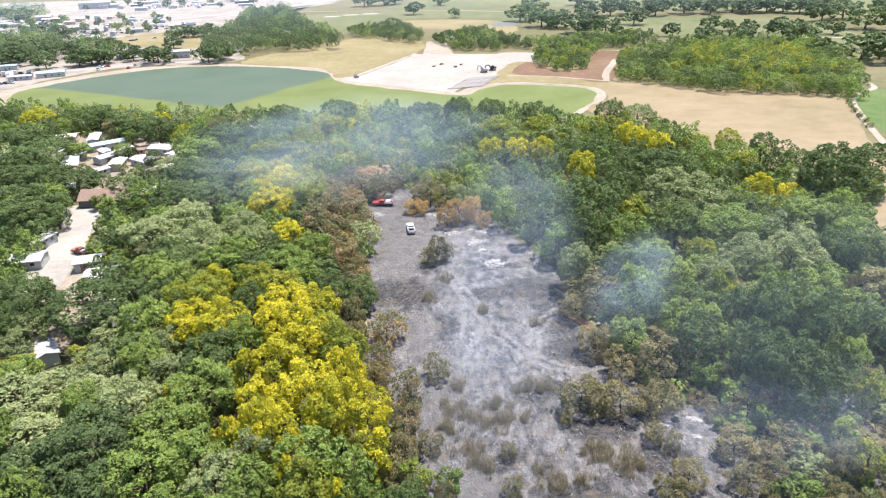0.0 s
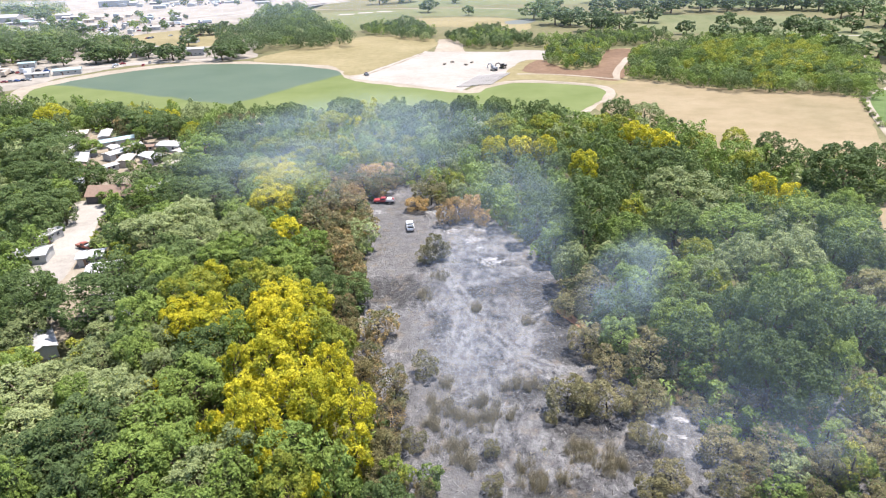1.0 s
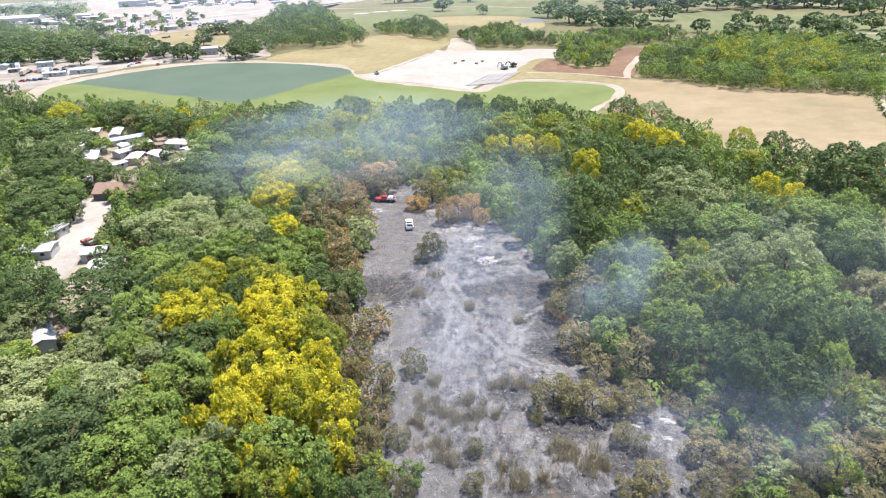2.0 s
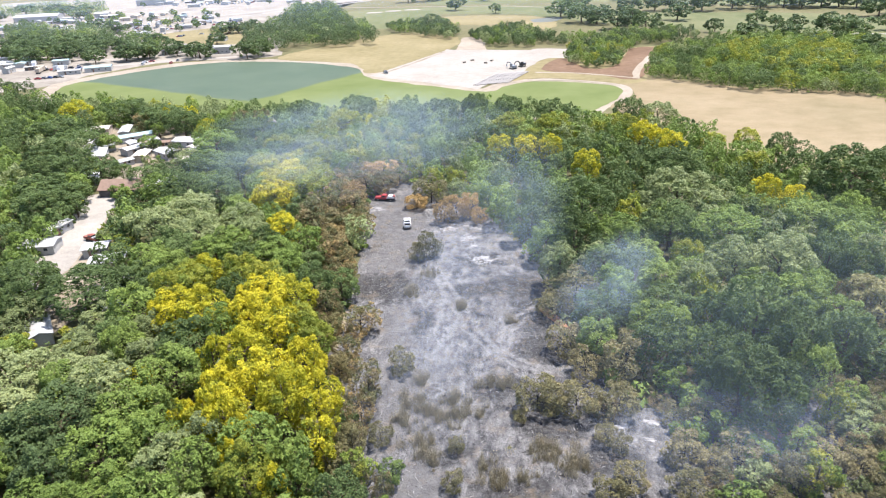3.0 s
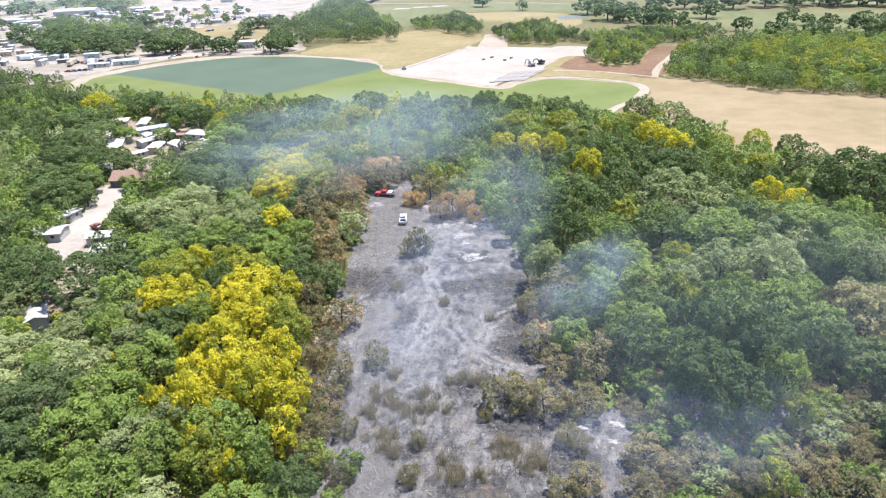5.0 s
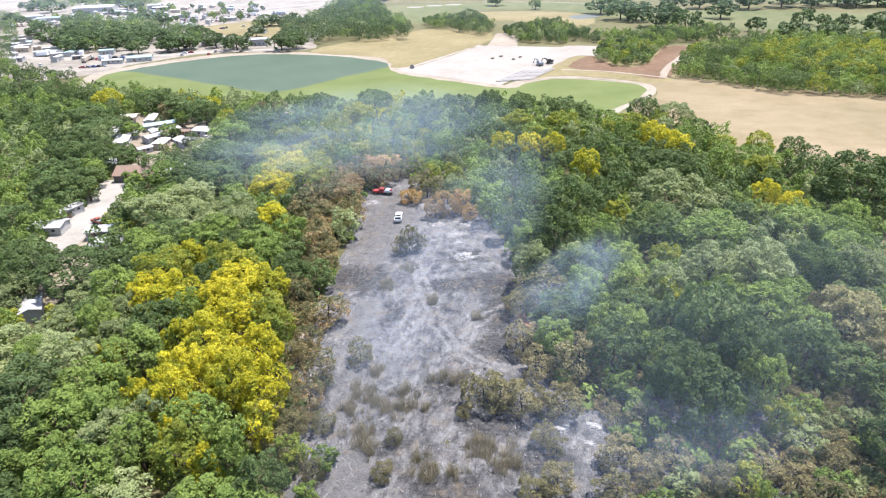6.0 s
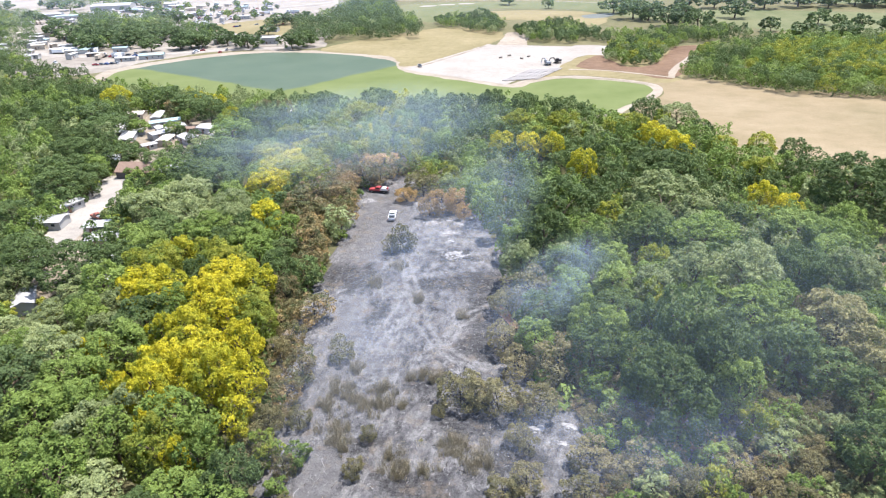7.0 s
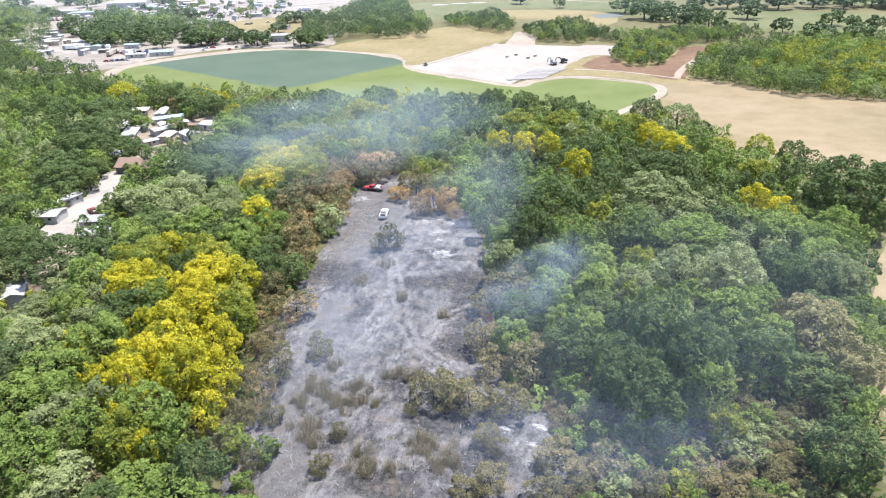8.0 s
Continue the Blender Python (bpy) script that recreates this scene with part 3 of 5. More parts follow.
patch("town_meadow", [(-330, 640), (-300, 600), (-215, 560), (-190, 600), (-200, 690), (-260, 720)], 0.075, STRAW, "dry tan meadow between town trees", "field", 4.0, 8)
patch("straw_field", [(-144, 475), (-118, 538), (-70, 598), (-16, 562), (-19, 492), (-59, 404), (-83, 443)], 0.07, STRAW, "dry straw-coloured grass beyond the lake", "field", 2.0, 5)
strip("pad_verge", [(-54, 400), (-38, 438), (-21, 484)], 2.2, 0.18, YARD, "weedy brown verge beside the gravel pad", "verge", 1.6)
patch("fairway_near", [(-90, 640), (-60, 760), (40, 745), (75, 690), (190, 560), (280, 470), (330, 520), (330, 640), (250, 690), (120, 760), (60, 840), (-120, 860), (-170, 800)],
      0.085, FAIRWAY, "pale green watered golf fairway", "fairway", 6.0, 12)
patch("fairway_far", [(-60, 900), (100, 880), (300, 760), (480, 600), (620, 640), (500, 860), (200, 1000), (-40, 1020)], 0.06, FAIRWAY, "pale green golf fairway among trees", "fairway", 8.0, 14)
patch("golf_rough", [(-72, 625), (-9, 655), (60, 600), (75, 660), (45, 725), (-48, 735)], 0.1, STRAW, "tan dry rough between golf fairways", "rough", 4.0, 8)
patch("golf_pond", [(54, 684), (84, 696), (76, 662), (57, 656)], 0.14, plain("dull_water", (0.13, 0.14, 0.125), 0.7, 0, 0.25, 0.1, 0.1), "small grey pond on the golf course", "water", 1.0, 4)
for i, (x, y) in enumerate([(-129, 816), (-108, 830), (-85, 838)]):
    patch("sand_bunker", [(x - 8, y - 7), (x + 8, y - 6), (x + 9, y + 6), (x - 7, y + 8)], 0.16, CALICHE, "white sand bunker on the golf course", "bunker", 2.0, 3, 0, i)
patch("tee_green", [(206, 316), (228, 324), (300, 330), (260, 220), (182, 226), (180, 264)], 0.1, TEE, "bright green mown tee ground", "tee", 1.5, 4)
strip("cart_path", [(262, 424), (244, 389), (230, 360), (226, 340), (221, 327), (205, 315), (194, 300), (182, 273), (171, 246), (156, 206)], 2.8, 0.2, SHORE, "pale concrete cart path", "path", 0.15)
strip("cart_path_far", [(260, 520), (330, 505), (420, 500)], 3.5, 0.2, CALICHE, "pale cart path across the golf course", "path", 0.15)
strip("cart_path_back", [(-200, 905), (-60, 870), (20, 850), (90, 800)], 5.0, 0.2, SHORE, "sandy path along the golf course", "path", 0.15)
TOWN = [(-262, 399), (-250, 446), (-218, 472), (-150, 484), (-160, 540), (-188, 662), (-260, 900), (-190, 1130), (-900, 1300), (-1100, 800), (-640, 520), (-400, 400), (-330, 360), (-280, 372)]
patch("town_ground", TOWN, 0.04, LOTS_DIRT, "pale dusty lots and streets at the town's edge", "ground", 5.0, 12)
strip("highway", [(-900, 640), (-489, 749), (-428, 777), (-336, 845), (-274, 926), (-190, 1062), (-80, 1260)], 14.0, 0.12, PACKED, "pale concrete road past the town", "road", 0.05)
strip("rail_bed", [(-900, 600), (-480, 715), (-420, 742), (-325, 808), (-250, 890), (-160, 1040)], 9.0, 0.1, PACKED, "pale gravel bed beside the road", "road", 0.05)
strip("town_street", [(-520, 560), (-400, 480), (-330, 452), (-262, 464), (-214, 482), (-160, 492)], 9.0, 0.09, CALICHE, "white dusty street along the lake", "road", 0.2)
sheet("burnt_ground", BURN, 0.06, BURNT, "burnt clearing of grey ash and black char", "ground", 0.9, 0.10, 2.5)
patch("park_yard", PARK, 0.06, YARD, "trodden dirt yards between trailers", "yard", 1.5, 4)
patch("park_road", ROAD, 0.1, PACKED, "pale gravel road in the trailer park", "road", 0.8, 3)
patch("scorched_earth", [(24, 118.5), (26.5, 117), (29, 113), (30.5, 110), (29.5, 109.5), (27.5, 112), (25, 115.5)], 0.24, soil("orange_earth", (0.15, 0.085, 0.05), (0.27, 0.14, 0.075), (0.36, 0.20, 0.11), 0.3, 1.2, 5), "orange scorched earth beside burnt shrubs", "ground", 0.6, 1.5)
strip("scorched_path", [(-17, 118), (-16, 101), (-14, 90), (-6, 78)], 1.0, 0.14, YARD, "pale bare footpath beside burnt ground", "path", 0.4)

# ---- woodland ----
# the trees that stand out: x, y, crown radius, height
TREES_O1 = [
    (-69, 84, 6.9, 10), (-83, 101, 4.2, 8), (-31, 64, 4.9, 11), (-28, 69, 3.6, 11), (-53, 88, 3.3, 8), (-62, 95, 5.6, 8),
    (-61, 87, 4.7, 8), (-65, 105, 4.2, 8), (-52, 101, 3.7, 9), (-48, 92, 4.4, 9), (-83, 107, 4.4, 9), (-74, 149, 7.9, 12),
    (-60, 143, 6.2, 12), (-69, 158, 6.8, 12), (-52, 151, 6.5, 11), (-92, 162, 3.3, 6), (-95, 214, 5.9, 8), (-46, 142, 5.5, 12),
    (64, 163, 9.9, 15), (65, 122, 6.0, 14), (56, 117, 4.7, 12), (74, 122, 6.6, 15), (82, 263, 7.0, 11), (-53, 223, 6.1, 11),
]
TREES_O2 = [
    (95, 126, 6.1, 13), (70, 79, 3.2, 5),
]
TREES_U1 = [
    (86, 106, 6.3, 14), (89, 97, 4.6, 12),
]
TREES_L1 = [
    (-79, 96, 4.1, 6), (-56, 88, 2.6, 7), (-68, 100, 2.9, 6), (-82, 144, 3.2, 6), (-64, 224, 6.1, 11), (-61, 198, 6.4, 11),
    (-42, 176, 8.2, 12), (-51, 113, 6.4, 13), (-40, 119, 4.8, 13), (-33, 115, 5.4, 13), (-18.5, 95, 4.6, 12), (-19, 62, 4.1, 11), (-5, 68, 2.8, 6), 
    (58, 130, 3.8, 11), (56, 112, 3.4, 12), (67, 82, 2.7, 9), (59, 68, 2.8, 8), (90, 221, 5.0, 10), (103, 223, 5.1, 10),
    (21, 242, 7.6, 12), (38, 240, 7.6, 12), (-47, 260, 7.0, 11),
]
TREES_D1 = [
    (-58, 98, 3.6, 10), (-41, 94, 5.5, 11),
    (-73, 113, 8.6, 12), (-88, 116, 6.4, 12), (-85, 108, 4.4, 11), (-66, 138, 4.7, 11), (-119, 166, 7.6, 11), (-123, 175, 9.1, 12),
    (-114, 141, 6.6, 10), (-93, 124, 5.4, 9), (-133, 199, 7.4, 11), (-141, 200, 6.5, 11), (-120, 199, 6.8, 9), (-102, 195, 5.4, 9),
    (-79, 178, 7.5, 11), (-69, 177, 7.5, 11), (-82, 200, 7.4, 11), (-74, 199, 7.4, 11), (-149, 231, 10.5, 12), (-168, 249, 10.1, 12),
]
TREES_D2 = [
    (-151, 216, 6.9, 11), (-154, 285, 8.9, 12), (-134, 272, 10.9, 12), (-117, 260, 8.1, 12), (-84, 243, 7.7, 12), 
    (-24, 118, 4.2, 11), (-39, 111, 3.9, 12), (42, 124, 3.7, 10), (38, 156, 8.1, 15), (28, 161, 5.3, 13),
    (30, 145, 4.2, 11), (34, 139, 6.1, 14), (39, 126, 5.0, 12), (31, 131, 3.4, 8), (69, 193, 7.1, 13), (58, 146, 7.0, 13),
    (85, 125, 5.5, 15), (112, 171, 10.3, 18), (127, 180, 6.6, 16), (92, 124, 3.7, 13),
]
TREES_K1 = [
    (-53, 72, 6.5, 12), (-57, 67, 5.4, 11), (-48, 63, 4.5, 11),
]
TREES_D3 = [
    (59, 95, 6.2, 20), (63, 90, 5.6, 18), (54, 84, 5.6, 16), (51, 89, 3.9, 15), (54, 101, 4.3, 14), (56, 79, 4.9, 15), (75, 96, 4.4, 14),
    (7, 274, 6.1, 14),
    (21, 270, 6.0, 13), (39, 262, 7.0, 13), (70, 263, 5.9, 13), (-45, 279, 8.6, 13), (-68, 271, 7.2, 13), (109, 188, 5.2, 13),
    (109, 210, 4.8, 12), (-21, 265, 8.3, 13), (-7, 268, 7.2, 13), (81, 76, 4.9, 12), (123, 186, 5.4, 13),
]
TREES_G1 = [
    (-57, 63, 3.7, 11), (-43, 67, 5.4, 11), (-42, 75, 5.5, 11), (-40, 85, 5.5, 11), (-51, 131, 5.2, 11), (-49, 137, 6.0, 11), (-67, 131, 5.2, 10),
    (-102, 181, 3.4, 6.5), (-89, 181, 5.9, 10), (-77, 162, 5.4, 10), (-141, 242, 4.4, 7), (-123, 240, 3.8, 7),
    (-88, 224, 9.2, 12), (-31, 139, 4.7, 11), (-36, 129, 5.7, 12), (-31, 124, 4.3, 11),
    (-37, 99, 3.6, 12), (-14, 67, 3.1, 11), (-20, 68, 4.7, 12), (-12, 62, 3.3, 11), (-27, 64, 3.8, 11), (44, 89, 2.9, 7), (47, 84, 2.8, 7),
]
TREES_G2 = [
    (48, 64, 2.9, 5), (44, 140, 5.4, 13), (71, 143, 8.3, 12), (49, 119, 4.8, 11), (92, 149, 6.4, 12), (98, 143, 6.2, 13),
    (65, 86, 3.7, 14), (50, 78, 2.8, 6), (53, 74, 2.6, 5.5), (46, 78, 2.2, 4.5), (55, 78, 2.6, 5), (60, 76, 2.6, 5), (47, 100, 4.1, 12), (43, 101, 3.7, 11), (89, 254, 3.6, 7), (100, 121, 3.0, 8), (103, 134, 3.0, 8), 
    (94, 133, 5.3, 13), (104, 155, 4.8, 12),
]
TREES_Y1 = [
    (-47, 85, 3.3, 9), (-49, 105, 5.6, 12), (-42, 102, 5.4, 13), (-180, 283, 7.5, 12), (-107, 259, 3.5, 9),
    (-49, 169, 6.5, 12), (-53, 183, 5.5, 12), (-44, 180, 5.0, 12), (-50, 192, 5.0, 11), (-59, 195, 4.5, 11), (-39, 145, 4.9, 12), (-32, 109, 6.1, 13), (-26, 110, 4.5, 12),
    (-32, 101, 4.2, 13), (-25, 96, 4.5, 14), (-29, 90, 4.8, 13), (-35, 90, 2.9, 12), (-17, 87, 3.7, 13), (-22, 82, 4.9, 14),
    (-29, 78, 3.4, 13), (-18, 77, 4.2, 14), (-12.5, 77, 4.0, 12), (-25, 72, 4.0, 14), (-30, 73, 2.9, 12), (-11, 71, 3.2, 10),
]
TREES_Y2 = [
    (-23, 66, 1.9, 11), (-15, 61, 2.2, 11), (-33, 74, 2.5, 11),
]
TREES_Y3 = [
    (17, 215, 4.6, 12), (26, 214, 4.6, 12), (34, 213, 4.4, 12), (44, 193, 4.6, 13), (68, 229, 4.8, 12), (75, 213, 4.8, 12), (72, 221, 4.2, 12), (90, 172, 4.2, 11), (94, 163, 3.8, 11),
]
TREES_L2 = [
    (64, 239, 5.4, 12), (95, 195, 5.0, 11), (30, 223, 5.0, 12),
]
TREES_T1 = [
    (-8, 175, 3.3, 5), (1, 165, 3.2, 7.5), (4.5, 167, 3.4, 8.5), (8, 169, 3.2, 7.5), (11, 164, 2.2, 5),
]
TREES_B1 = [
    (-33, 156, 6.0, 11), (-139, 266, 3.6, 10), (-95, 268, 3.8, 10), (-87, 272, 3.4, 10), (-31, 174, 4.4, 10), (-34, 165, 5.0, 10), (-25, 168, 4.6, 9), (-22, 155, 4.4, 9),
    (-27, 151, 4.6, 9), (-23, 136, 4.4, 10), (-26, 143, 4.0, 9), (-20, 125, 3.2, 8), (-21, 131, 3.2, 8), (-20, 112, 3.2, 8), (-25, 188, 5.2, 9), (-20, 189, 4.4, 8), (-12, 107, 4.0, 7), (-13, 98, 2.9, 6), (-7, 88, 3.0, 7),
    (-7, 81, 2.5, 6), (-1, 65, 1.6, 5), (84, 111, 3.4, 12), (54, 76, 2.9, 4), (59, 79, 2.5, 4),
]
TREES_S1 = [
    (-4, 180, 5.1, 9), (-2, 142, 2.6, 7.5), (-4.2, 141, 2.0, 5), (0, 142.5, 2.0, 5.5), (-2, 95, 2.4, 5), (-7, 74, 2.3, 6), (-13, 92, 2.0, 6), (22, 85, 3.6, 6.5),
    (28.5, 84, 3.6, 6.5), (25, 86, 2.6, 5), (19, 82, 1.4, 2.2), (34, 68, 2.6, 4.5), (32, 77.5, 2.0, 3.5), (31, 94, 3.0, 6), (35, 84, 3.2, 6), (27, 115, 3.5, 6), (32, 118, 5.9, 9), (28, 101, 3.2, 7), (31, 66, 2.4, 4),
    (34, 75, 1.5, 4), (38, 94, 4.5, 9), (51, 74, 3.4, 6), (43, 74, 3.0, 5), (42, 67, 2.8, 4), (57, 69, 2.8, 6),
    (63, 74, 2.8, 4), (73, 75, 2.7, 5), (55, 70, 2.3, 4), (67, 72, 2.7, 4), (48, 81, 3.4, 6),
]
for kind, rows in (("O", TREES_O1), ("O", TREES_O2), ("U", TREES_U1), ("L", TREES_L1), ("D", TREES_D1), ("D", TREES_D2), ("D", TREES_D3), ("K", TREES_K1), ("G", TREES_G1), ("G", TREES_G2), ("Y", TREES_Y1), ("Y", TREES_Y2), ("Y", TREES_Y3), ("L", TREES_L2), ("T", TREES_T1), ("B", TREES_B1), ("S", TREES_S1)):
    for x, y, r, h in rows:
        plant(kind, x, y, r, h, "shrubs on the burnt ground" if kind == "S" else "woodland trees")

for kind, x, y, r, h in (("S", -12, 84, 2.6, 4.5), ("B", -13, 87, 2.0, 3.5), ("S", -6.5, 67, 2.8, 4.5), ("S", -8, 70, 2.6, 4.5), ("B", -12, 94, 2.4, 4.0), ("S", -14, 96, 2.0, 3.5), ("B", -18, 104, 2.6, 4.5), ("S", -18, 108, 2.4, 4.5),
                         ("G", -1, 62, 2.0, 3.4), ("S", -9, 75, 2.5, 4.2), ("B", -7, 77, 1.6, 3.0), ("S", 9, 67, 1.6, 3.4), ("S", 9, 74.5, 1.3, 3.0), ("B", 33, 83, 1.8, 4.0), ("S", -3, 76, 2.0, 4.0), ("G", 0, 68, 2.4, 4.5), ("S", 2, 58, 2.4, 3.5), ("B", -15, 90, 1.7, 3.0)):
    plant(kind, x, y, r, h, "shrubs on the burnt ground")
# the woodland between them: near trees one by one, the rest as one wood
fill_dice = random.Random(4)
rest = []
near_count = 0
SCRUB = [(42, 92), (60, 90), (71, 95), (81, 95), (84, 80), (80, 40), (42, 40)]
CLEAR = [BURN, PARK, ROAD, SCRUB]
thicket = [(x, y, r, fill_dice.uniform(1.2, 2.6), fill_dice.choices(range(3), (2, 3, 4))[0]) for x, y, r in scatter([(44, 91), (71, 95), (84, 92), (84, 44), (52, 44), (46, 62)], 2.8, 73, (1.3, 2.2))]
woods("thicket", thicket, [LEAF[k] for k in "GOS"], "low singed scrub and weeds on ashy ground", 110, 0.34, 74)
for x, y, r in scatter(SCRUB, 2.9, 8, (1.5, 3.1), [[(-10, 40), (43, 40), (43, 84), (-10, 84)]], PLANTED):
    plant(fill_dice.choice("SOSGSOGOB"), x, y, r, r * fill_dice.uniform(1.3, 1.9), "shrubs on the burnt ground")
YELLOW_GROVE = [(-60, 125), (-53, 133), (-27, 117), (-16, 87), (-15, 74), (-26, 75), (-34, 85), (-51, 99)]
BROWN_GROVE = [(-44, 170), (-36, 200), (-12, 206), (-14, 185), (-21, 167), (-21, 146), (-32, 146)]


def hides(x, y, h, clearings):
    """Whether a tree here would hide one of the clearings from the camera."""
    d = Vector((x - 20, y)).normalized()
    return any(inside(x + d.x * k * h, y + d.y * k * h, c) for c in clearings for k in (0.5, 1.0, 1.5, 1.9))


for x, y, r in sorted(scatter(WOOD, 6.6, 21, (3.8, 5.8), CLEAR, [(a, b, (1.15 if a < 0 else 0.8) * q) for a, b, q in PLANTED]), key=lambda q: q[1] + 0.3 * abs(q[0])):
    tone = noise.noise((x * 0.018, y * 0.018, 2)) + fill_dice.uniform(-0.5, 0.5)
    far_off = 0.16 if y > 140 else 0.0
    kind = "D" if tone < 0.05 - far_off else "G" if tone < 0.40 - far_off else "O" if tone < 0.58 - far_off else "L"
    if kind == "L" and x < -55 and y < 220:
        kind = "O" if fill_dice.random() < 0.5 else "G"
    if kind == "L" and x > -10 and y > 120 and fill_dice.random() < 0.8:
        kind = "D" if fill_dice.random() < 0.6 else "G"
    if kind == "L" and x < 30 and y > 150 and fill_dice.random() < 0.25:
        kind = "Y"
    if kind == "D" and y < 110 and x < -20 and fill_dice.random() < 0.55:
        kind = "G"
    h = fill_dice.uniform(8.0, 12.5)
    if inside(x, y, YELLOW_GROVE):
        kind = fill_dice.choice("YYYLG")
    if inside(x, y, BROWN_GROVE):
        kind, h = fill_dice.choice("BBST"), fill_dice.uniform(5.0, 8.0)
    # shrink or drop trees that block the camera's view of park and road
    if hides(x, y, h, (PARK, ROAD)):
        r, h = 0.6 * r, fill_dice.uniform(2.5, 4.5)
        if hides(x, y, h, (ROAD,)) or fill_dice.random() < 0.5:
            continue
    if (near_count < 110 and y > 48) or kind in "BST":
        plant(kind, x, y, r, h)
        near_count += 1
    else:
        rest.append((x, y, r, h, "DGOLY".index(kind)))
TONES = [LEAF[k] for k in "DGOLY"]
# far groves take the shaded leaf copy in place of the dark green
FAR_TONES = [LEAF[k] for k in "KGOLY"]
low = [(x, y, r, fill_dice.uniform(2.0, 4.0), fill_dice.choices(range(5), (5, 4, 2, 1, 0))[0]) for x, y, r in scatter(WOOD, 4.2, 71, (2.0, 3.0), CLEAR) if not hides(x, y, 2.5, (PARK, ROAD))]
woods("understory", low, TONES, "green saplings and bushes under the woodland trees", 32, 0.95, 72)
woods("woodland", rest, TONES, "dense mixed green woodland behind the burnt clearing", 800, 0.43, 31)

# ---- far woods ----

def grove(name, poly, gap, seed, sizes, heights, weights, label, count=560, dark=True, clump=0.46):
    places = [(x, y, r, fill_dice.uniform(*heights), fill_dice.choices(range(5), weights)[0]) for x, y, r in scatter(poly, gap, seed, sizes)]
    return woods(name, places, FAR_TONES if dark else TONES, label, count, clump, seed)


grove("wooded_block", BLOCK, 7.2, 41, (4.5, 7.0), (7, 11.5), (6, 6, 1, 1.2, 0), "block of green scrub woodland beside the hay field", 950, False, 0.38)
grove("block_scrub", BLOCK, 4.4, 48, (2.4, 3.6), (2.5, 4.0), (7, 4, 1, 0, 0), "low green scrub under the block of trees", 50, False)
grove("lime_wood", [(146, 398), (165, 432), (190, 450), (222, 420), (216, 380), (188, 340), (166, 362)], 8.0, 42, (5.0, 7.5), (10.0, 13), (0, 2, 0, 8, 0), "yellow-green trees amid scrub woodland", 900, True, 0.38)
grove("scrub_clump", [(63, 423), (70, 476), (95, 499), (114, 482), (90, 408), (74, 400)], 5.5, 43, (3.0, 5.0), (6, 9), (3, 5, 1, 1, 0), "clump of green scrub by brown soil")
grove("lakeside_wood", [(-170, 487), (-210, 600), (-205, 700), (-250, 910), (-200, 890), (-141, 700), (-100, 610), (-80, 532), (-100, 522), (-140, 528), (-153, 512), (-157, 480)], 9.5, 44, (5.5, 9.5), (9, 17), (9, 2, 0.6, 0, 0), "dark wood beyond the lake", 620)
grove("hedge_row", [(-88, 627), (-45, 698), (-16, 585), (-17, 545), (-47, 570)], 7.0, 45, (3.5, 6.0), (7, 11), (6, 2, 1, 0, 0), "dark hedgerow trees at the field edge")
grove("pad_copse", [(-5, 563), (11, 586), (38, 613), (52, 554), (42, 492), (12, 505)], 6.0, 46, (3.0, 5.5), (6, 10), (5, 2, 2, 0, 0), "dark copse behind the gravel pad")
grove("hedge_line", [(48, 555), (75, 520), (155, 556), (176, 525), (140, 490), (112, 492), (91, 505), (66, 500), (47, 510)], 7.0, 47, (3.5, 5.5), (6, 10), (6, 3, 1, 0, 0), "dark green hedge line by the golf course")
for i, poly in enumerate(([(-361, 486), (-500, 680), (-530, 750), (-428, 650), (-319, 498), (-331, 476)], [(-312, 500), (-420, 648), (-435, 710), (-350, 614), (-298, 523)], [(-270, 493), (-325, 590), (-318, 610), (-267, 555), (-243, 492)])):
    grove("town_wood", poly, 10.0, 60 + i, (6.0, 9.5), (10, 16), (9, 1, 1, 0, 0), "dense dark shade trees at the town's edge", 450)
grove("town_edge_wood", [(-790, 830), (-533, 565), (-401, 430), (-360, 425), (-430, 520), (-540, 650), (-640, 780)], 11.0, 66, (5.5, 8.5), (9, 14), (8, 2, 1, 0, 0), "green shade trees along the town's western edge", 260)
grove("town_far_wood", [(-571, 881), (-520, 885), (-575, 1000), (-640, 1100), (-745, 1161), (-820, 1050), (-700, 930)], 17.0, 67, (8.0, 13.0), (9, 14), (7, 4, 1, 1, 0), "green woods behind the town's warehouses", 260)
grove("town_west_wood", [(-545, 622), (-640, 740), (-870, 925), (-950, 900), (-700, 640), (-570, 565)], 14.0, 68, (7.0, 11.0), (9, 14), (6, 5, 1, 1, 0), "green woods at the town's western edge", 260)
grove("road_hedge", [(-262, 640), (-226, 672), (-212, 668), (-252, 628)], 6.0, 69, (4.0, 6.0), (6, 9), (6, 3, 1, 0, 0), "dark hedge beside a dry meadow", 300)
TOWN_A = [(-364, 497, 9), (-406, 573, 12), (-343, 481, 9.5), (-341, 503, 11), (-355, 541, 11), (-317, 491, 8.5), (-351, 565, 12), (-318, 536, 11), (-319, 559, 8), (-285, 476, 7), (-265, 484, 8.5), (-258, 489, 11),
          (-251, 493, 9), (-274, 552, 9.5), (-233, 502, 8), (-207, 485, 10), (-381, 678, 10), (-406, 693, 11), (-458, 582, 11), (-420, 551, 10), (-376, 525, 10), (-330, 515, 9), (-300, 500, 8), (-245, 515, 8)]
